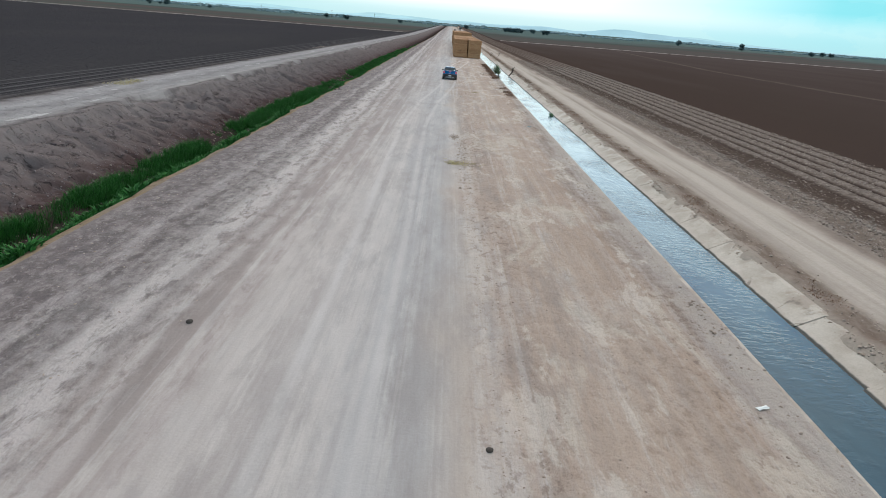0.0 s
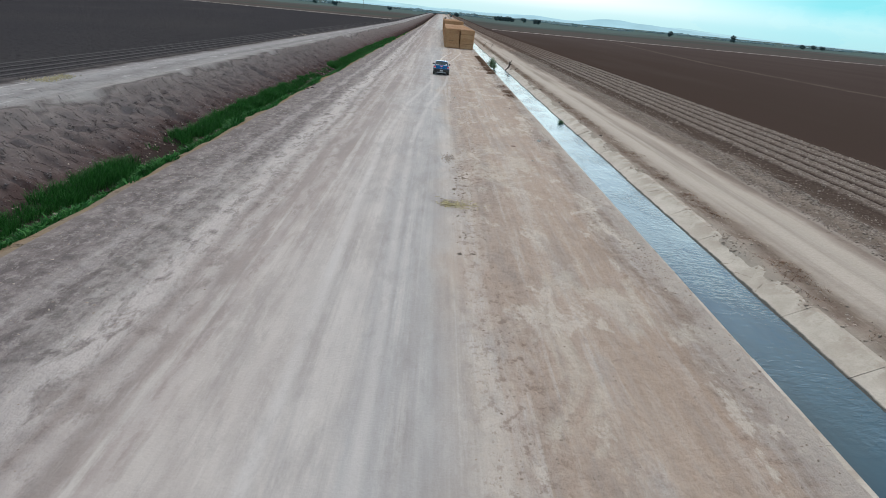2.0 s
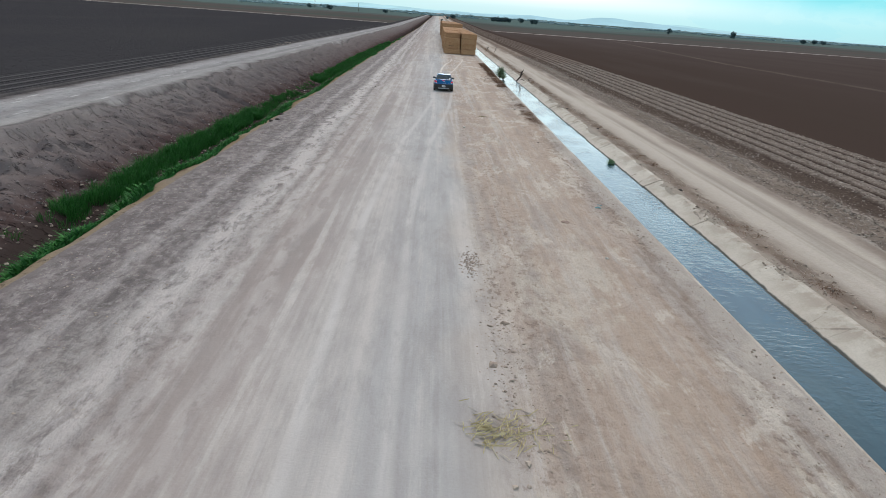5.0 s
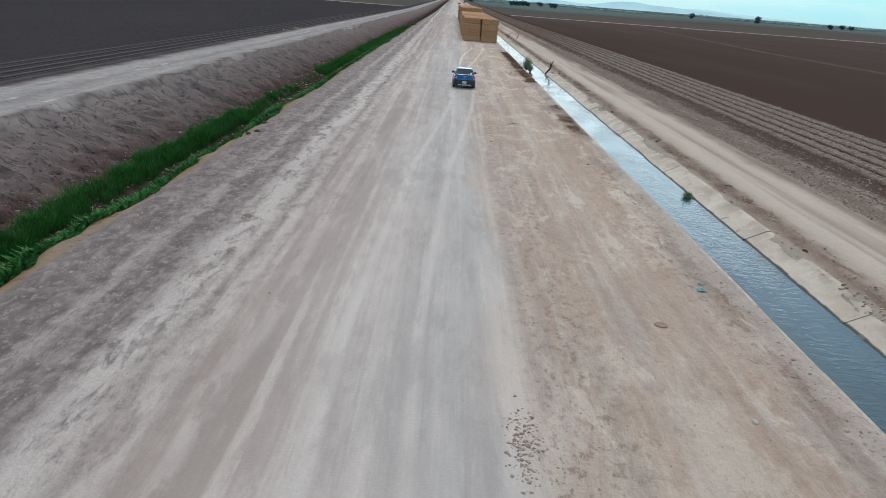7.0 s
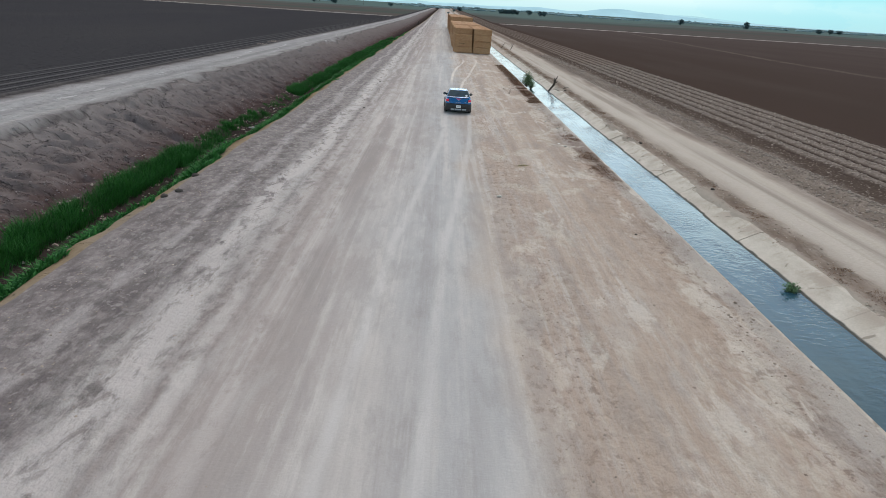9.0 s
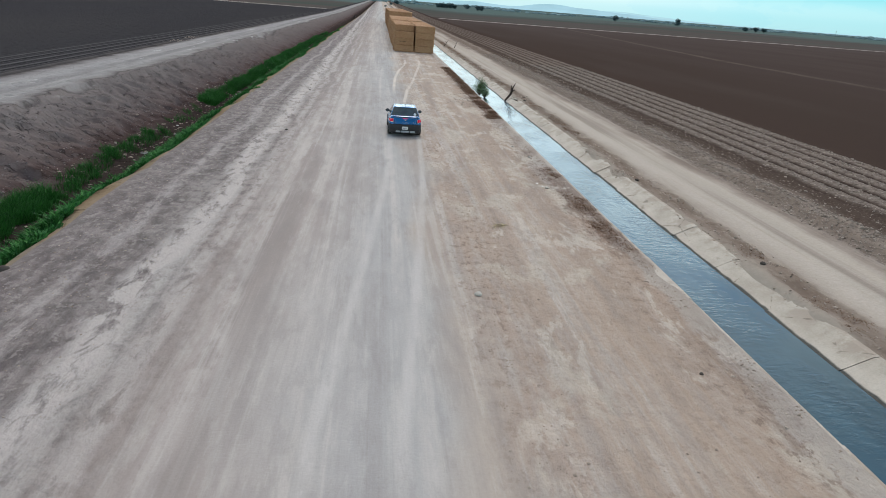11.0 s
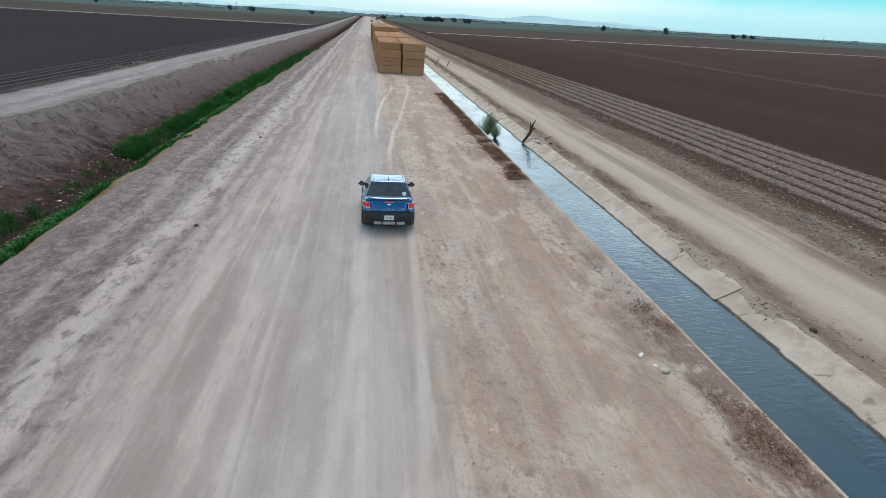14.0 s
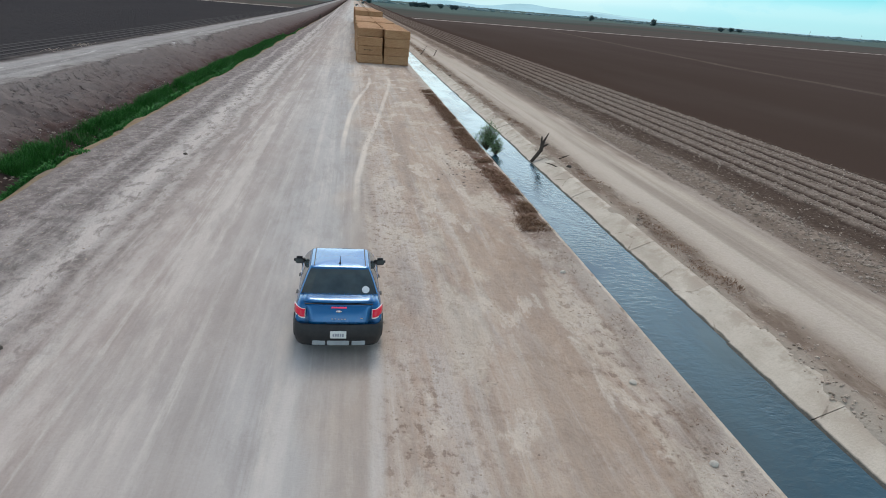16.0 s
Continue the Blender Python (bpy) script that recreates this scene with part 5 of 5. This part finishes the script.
# ---- small things ----
def strip(name, points, width, mat, label, lift=0.008):
    """A thin flat mark that follows the ground along a line."""
    rng = random.Random(len(points))
    V, F = [], []
    pts = []
    for (x0, y0), (x1, y1) in zip(points, points[1:]):
        n = max(2, int(abs(y1 - y0) + abs(x1 - x0)))
        pts += [(x0 + (x1 - x0) * k / n, y0 + (y1 - y0) * k / n) for k in range(n)]
    pts.append(points[-1])
    for k, (x, y) in enumerate(pts):
        w = width * (0.75 + 0.4 * rng.random()) / 2
        nx, ny = pts[min(k + 1, len(pts) - 1)][0] - pts[max(k - 1, 0)][0], pts[min(k + 1, len(pts) - 1)][1] - pts[max(k - 1, 0)][1]
        d = math.hypot(nx, ny)
        px, py = ny / d, -nx / d
        for s in (-1, 1):
            X, Y = x + s * w * px, y + s * w * py
            V.append((X, Y, at(X, Y) + lift))
    for k in range(len(pts) - 1):
        F.append((2 * k, 2 * k + 1, 2 * k + 3, 2 * k + 2))
    return tagged(mesh_object(name, V, F, [mat]), label, "ground", kind="structure")


def dust_material():
    n = Net("pale_dust", 0.97, 0, 0.1)
    f = n.noise(n.stretch(n.pos(), (3, 1, 1)), 1.0, 6, 0.7)
    return n.out(n.mix(n.span(f, 0.3, 0.7), (0.30, 0.25, 0.225), (0.46, 0.39, 0.35)))


DUST = dust_material()
strip("far_track", [(-700, 452), (-300, 448), (-30, 442)], 8.0, DUST, "pale track along the end of the field", 0.05)
strip("far_track", [(-700, 470), (-300, 464), (-30, 455)], 2.5, DUST, "pale track along the end of the field", 0.05)
strip("far_track", [(30, 418), (300, 432), (900, 470)], 9.0, DUST, "pale track along the end of the field", 0.05)


def lump_thing(name, x, y, size, mat, label, category, seed, squash=0.65):
    rng = random.Random(seed)
    bm = bmesh.new()
    bmesh.ops.create_icosphere(bm, subdivisions=2, radius=size)
    o = rng.uniform(0, 50)
    for q in bm.verts:
        q.co *= 1 + 0.28 * noise.noise(q.co / size * 0.9 + Vector((o, o, o))) + 0.1 * noise.noise(q.co / size * 2.5 + Vector((o, 0, 0)))
        q.co.z *= squash
    me = bpy.data.meshes.new(name)
    bm.to_mesh(me)
    bm.free()
    me.materials.append(mat)
    ob = new(name, me)
    ob.location = (x, y, at(x, y) + size * 0.22)
    ob.rotation_euler = (0, 0, rng.uniform(0, 6))
    return tagged(ob, label, category)


DARKSTONE = clod_material("dark_stone", (0.05, 0.04, 0.035), (0.09, 0.075, 0.065))
for k, (x, y, s) in enumerate(((6.12, 70.9, 0.09), (6.55, 84.2, 0.07), (2.0, 60.4, 0.09), (6.25, 78.8, 0.07), (6.6, 76.5, 0.07), (5.2, 38.4, 0.06))):
    lump_thing("stone", x, y, s, STONE, "pale rounded stone lying on the dirt verge", "stone", k)
for k, (x, y, s) in enumerate(((-3.94, 11.5, 0.07), (-8.55, 58.8, 0.12), (-8.75, 58.1, 0.11), (-8.8, 61.1, 0.13), (-5.3, 95.7, 0.08), (-4.9, 79.9, 0.07), (1.75, 8.0, 0.06), (5.9, 57.0, 0.045))):
    lump_thing("clod", x, y, s, DARKSTONE, "dark lump of earth on the road's edge", "clod", k + 20)
# the low heaps of clods beside the lane
scatter("clod_heap", 240, lambda r, n: (1.32 + r.normal(0, 0.13, n), 37.4 + r.normal(0, 0.42, n)), 0.02, CLOD, "small heap of broken earth clods by the lane", 31)
scatter("clod_trail", 420, lambda r, n: (1.75 + r.normal(0, 0.22, n), r.uniform(29, 37, n)), 0.016, CLOD, "thin trail of clods along the lane's edge", 32)
scatter("lane_clods", 34, lambda r, n: (1.85 + r.normal(0, 0.22, n), r.uniform(24, 35, n)), 0.046, CLOD, "loose fist-sized clods along the lane's edge", 36)
scatter("debris_heap", 26, lambda r, n: (7.0 + r.normal(0, 0.1, n), 27.3 + r.normal(0, 0.5, n)), 0.028, STONE, "broken concrete bits on the canal lip", 33)
scatter("debris_heap", 34, lambda r, n: (6.95 + r.normal(0, 0.12, n), 14.4 + r.normal(0, 0.25, n)), 0.022, CLOD, "broken earth bits on the canal lip", 34)
scatter("gravel_patch", 60, lambda r, n: (5.6 + r.normal(0, 0.4, n), 95 + r.normal(0, 1.6, n)), 0.04, DARKCLOD, "patch of dark clods on the verge", 35)


def straw_patch(x, y, sx, sy, n, seed):
    rng = random.Random(seed)
    V, F = [], []
    for _ in range(n):
        px, py = x + rng.gauss(0, sx), y + rng.gauss(0, sy)
        a, l, w = rng.uniform(0, 3.15), rng.uniform(0.06, 0.16), 0.006
        z = at(px, py) + rng.uniform(0.008, 0.03)
        dx, dy = l * math.cos(a), l * math.sin(a)
        ux, uy = -w * math.sin(a), w * math.cos(a)
        o = len(V)
        V += [(px - dx - ux, py - dy - uy, z), (px + dx - ux, py + dy - uy, z), (px + dx + ux, py + dy + uy, z + 0.008), (px - dx + ux, py - dy + uy, z + 0.008)]
        F.append((o, o + 1, o + 2, o + 3))
    return tagged(mesh_object("straw_patch", V, F, [STRAW], smooth=False), "scattered yellow straw on the dirt", "straw", kind="stuff")


straw_patch(1.25, 29.75, 0.16, 0.22, 90, 1)
straw_patch(1.65, 29.75, 0.35, 0.3, 120, 2)
straw_patch(3.3, 65.75, 0.12, 0.08, 16, 3)
straw_patch(3.55, 65.9, 0.1, 0.05, 12, 4)


def crumple(name, x, y, sx, sy, color, label, category, seed, z=None):
    """A bent scrap of sheet lying on the ground."""
    rng = random.Random(seed)
    g = [[((i / 4 - 0.5) * sx, (j / 3 - 0.5) * sy, rng.uniform(0.0, 0.25) * min(sx, sy)) for i in range(5)] for j in range(4)]
    bm = sheet(g, 0.004)
    me = bpy.data.meshes.new(name)
    bm.to_mesh(me)
    bm.free()
    me.materials.append(plain(name + "_" + category, color, 0.6, 0, 0.4, 0.1))
    ob = new(name, me)
    ob.location = (x, y, (at(x, y) if z is None else z) + 0.01)
    ob.rotation_euler = (0, 0, rng.uniform(0, 3))
    return tagged(ob, label, category)


crumple("plastic_scrap", 6.2, 43.9, 0.22, 0.15, (0.04, 0.2, 0.22), "torn turquoise plastic scrap on the verge", "litter", 1)
crumple("plastic_scrap", 6.34, 44.3, 0.16, 0.07, (0.05, 0.19, 0.21), "torn turquoise plastic scrap on the verge", "litter", 2)
crumple("paper_scrap", 6.58, 9.8, 0.09, 0.26, (0.78, 0.78, 0.74), "white scrap of paper beside the canal lip", "litter", 3)
crumple("paper_scrap", 5.9, 71.6, 0.2, 0.07, (0.78, 0.76, 0.72), "white scrap lying on the verge", "litter", 4)
crumple("paper_scrap", 6.0, 71.1, 0.1, 0.06, (0.78, 0.76, 0.72), "white scrap lying on the verge", "litter", 5)
for k, (x, y, s) in enumerate(((-12.6, 88.7, 0.3), (-12.0, 86.0, 0.22), (-11.4, 118.0, 0.45), (-10.9, 119.5, 0.35), (-11.2, 141.0, 0.5), (-12.2, 43.0, 0.22), (-10.8, 100.5, 0.3))):
    crumple("rubbish", x, y, s * 0.6, s * 0.4, (0.7, 0.7, 0.68), "pale rubbish caught in the ditch weeds", "litter", 10 + k, max(at(x, y), -1.8) + 0.02)
bm = bmesh.new()
bmesh.ops.create_cone(bm, cap_ends=True, segments=24, radius1=0.14, radius2=0.13, depth=0.02)
me = bpy.data.meshes.new("metal_lid")
bm.to_mesh(me)
bm.free()
me.materials.append(plain("rusty_lid", (0.27, 0.18, 0.14), 0.9))
lid = new("metal_lid", me)
lid.location = (4.65, 41.85, at(4.65, 41.85) + 0.012)
tagged(lid, "rusty round lid lying on the dirt", "lid")


def bush(x, y, z, height, spread, n, seed, label):
    """Thin stems with many small leaves."""
    rng = random.Random(seed)
    root = new("bush")
    bm = bmesh.new()
    V, F = [], []
    for k in range(n):
        a, t = rng.uniform(0, 6.28), rng.uniform(0.1, 1.0)
        tip = Vector((math.cos(a) * spread * t, math.sin(a) * spread * t, height * rng.uniform(0.6, 1.0) * (1.15 - 0.5 * t)))
        m = Matrix.Translation(tip / 2) @ tip.to_track_quat("Z", "Y").to_matrix().to_4x4()
        bmesh.ops.create_cone(bm, cap_ends=False, segments=4, radius1=0.012, radius2=0.004, depth=tip.length, matrix=m)
        for _ in range(22):
            c = tip * rng.uniform(0.35, 1.05) + Vector((rng.gauss(0, 0.05), rng.gauss(0, 0.05), rng.gauss(0, 0.05)))
            p = Vector((rng.gauss(0, 1), rng.gauss(0, 1), rng.gauss(0, 1.2))).normalized() * rng.uniform(0.05, 0.12)
            q = Vector((rng.gauss(0, 1), rng.gauss(0, 1), rng.gauss(0, 1))).normalized() * 0.018
            o = len(V)
            V += [tuple(c - q), tuple(c + q), tuple(c + p)]
            F.append((o, o + 1, o + 2))
    part("stems", bm, BARK, root)
    mesh_object("leaves", V, F, [BUSHGREEN], root, smooth=False)
    root.location = (x, y, z)
    return tagged(root, label, "bush")


bush(7.62, 100.6, -0.2, 1.4, 0.7, 110, 3, "grey-green bush growing from the canal's edge")
bush(7.95, 99.9, -0.28, 0.8, 0.5, 44, 4, "low green bush growing in the canal water")
bush(9.1, 53.7, -0.28, 0.2, 0.15, 18, 5, "small dark tuft growing at the waterline")


def branch(x, y, z):
    """A forked dead branch leaning on the far lining."""
    bm = bmesh.new()
    limbs = [((-0.42, -0.2, -0.15), (0.0, 0.0, 0.32), 0.075, 0.09), ((0.0, 0.0, 0.3), (0.1, 0.02, 0.76), 0.10, 0.07), ((0.1, 0.02, 0.75), (0.3, 0.05, 1.12), 0.06, 0.02),
             ((0.05, 0.0, 0.5), (0.28, -0.1, 0.66), 0.06, 0.03), ((0.02, 0.0, 0.5), (0.02, 0.1, 0.95), 0.06, 0.03)]
    for p, q, r0, r1 in limbs:
        d = Vector(q) - Vector(p)
        m = Matrix.Translation((Vector(p) + Vector(q)) / 2) @ d.to_track_quat("Z", "Y").to_matrix().to_4x4()
        bmesh.ops.create_cone(bm, cap_ends=True, segments=7, radius1=r0, radius2=r1, depth=d.length + 0.02, matrix=m)
    me = bpy.data.meshes.new("dead_branch")
    bm.to_mesh(me)
    bm.free()
    me.materials.append(BARK)
    ob = new("dead_branch", me)
    ob.location = (x, y, z)
    return tagged(ob, "dark forked dead branch propped on the canal lining", "branch")


branch(9.75, 98.6, -0.02)


def stick(x, y, h, lean, turn):
    """A thin dead stalk with one fork, stuck in the bank."""
    thin = 1.0 if h > 0.5 else 0.5
    bm = bmesh.new()
    for p, q, r0, r1 in (((0, 0, -0.03), (lean * 0.6, 0, h * 0.6), 0.05, 0.04), ((lean * 0.6, 0, h * 0.6), (lean, 0.1, h), 0.04, 0.015), ((lean * 0.6, 0, h * 0.6), (lean * 0.2, -0.05, h * 0.85), 0.03, 0.012)):
        d = Vector(q) - Vector(p)
        m = Matrix.Translation((Vector(p) + Vector(q)) / 2) @ d.to_track_quat("Z", "Y").to_matrix().to_4x4()
        bmesh.ops.create_cone(bm, cap_ends=True, segments=6, radius1=r0 * thin, radius2=r1 * thin, depth=d.length + 0.02, matrix=m)
    me = bpy.data.meshes.new("dead_stick")
    bm.to_mesh(me)
    bm.free()
    me.materials.append(BARK)
    ob = new("dead_stick", me)
    ob.location, ob.rotation_euler = (x, y, at(x, y)), (0, 0, turn)
    return tagged(ob, "thin dark dead stalk leaning on the canal bank", "stick")


for x, y, h, lean, turn in ((9.95, 160.5, 1.1, 0.8, 0.2), (11.7, 160.5, 1.0, 0.5, 0.1), (10.4, 97.9, 0.15, 0.7, 0.3), (9.98, 96.4, 0.12, 0.55, 2.7)):
    stick(x, y, h, lean, turn)
for k, (x, y, s) in enumerate(((10.4, 96.2, 0.12), (10.3, 72.5, 0.09), (10.3, 47.2, 0.09), (10.5, 63, 0.08), (10.3, 134, 0.14))):
    lump_thing("clod", x, y, s, DARKSTONE, "dark lump of earth on the canal bank", "clod", k + 60)


def pole(x, y, h):
    bm = bmesh.new()
    bmesh.ops.create_cone(bm, cap_ends=True, segments=8, radius1=0.22, radius2=0.14, depth=h, matrix=Matrix.Translation((0, 0, h / 2)))
    bmesh.ops.create_cube(bm, size=1.0, matrix=Matrix.Translation((0, 0, h * 0.9)) @ Matrix.Diagonal((2.4, 0.2, 0.2, 1)))
    me = bpy.data.meshes.new("power_pole")
    bm.to_mesh(me)
    bm.free()
    me.materials.append(BARK)
    ob = new("power_pole", me)
    ob.location = (x, y, at(x, y) - 0.1)
    return tagged(ob, "thin wooden power pole far across the fields", "pole", group="far poles")


for x, y in ((712, 1100), (801, 1100), (900, 1120), (-194, 1150), (-300, 1120), (-120, 1100)):
    pole(x, y, 12)


def ditch_post(x, y):
    """A weathered post with a leaning stay at the ditch edge."""
    bm = bmesh.new()
    bmesh.ops.create_cone(bm, cap_ends=True, segments=8, radius1=0.26, radius2=0.2, depth=1.5, matrix=Matrix.Translation((0, 0, 0.7)))
    bmesh.ops.create_cone(bm, cap_ends=True, segments=6, radius1=0.12, radius2=0.1, depth=1.5, matrix=Matrix.Translation((-0.5, 0, 0.5)) @ Matrix.Rotation(radians(38), 4, "Y"))
    me = bpy.data.meshes.new("ditch_post")
    bm.to_mesh(me)
    bm.free()
    me.materials.append(BARK)
    ob = new("ditch_post", me)
    ob.location = (x, y, at(x, y) - 0.05)
    return tagged(ob, "dark weathered post standing at the ditch edge", "post")


ditch_post(-9.6, 305.0)


# heaps of clods and dry stalks left at the edge of the far track
for k, (x, y, n) in enumerate(((-23.0, 50.6, 160), (-25.1, 141.0, 120), (-24.8, 134.3, 60))):
    scatter("track_heap", n, lambda r, m: (x + r.normal(0, 0.3, m), y + r.normal(0, 0.9, m)), 0.07 if k == 0 else 0.045, STONE if k == 0 else DARKCLOD, "pale heap of clods at the edge of the track", 41 + k)
plant_strip("dry_track_weeds", 48.8, 52.6, lambda y, r: -23.0 + r.normal(0, 0.3, len(y)), 9, lambda x, y: np.ones_like(y), 22, 0.25, 0.3, 0.008, STRAW, "pale dry stalks at the edge of the track", 44, 1.2)
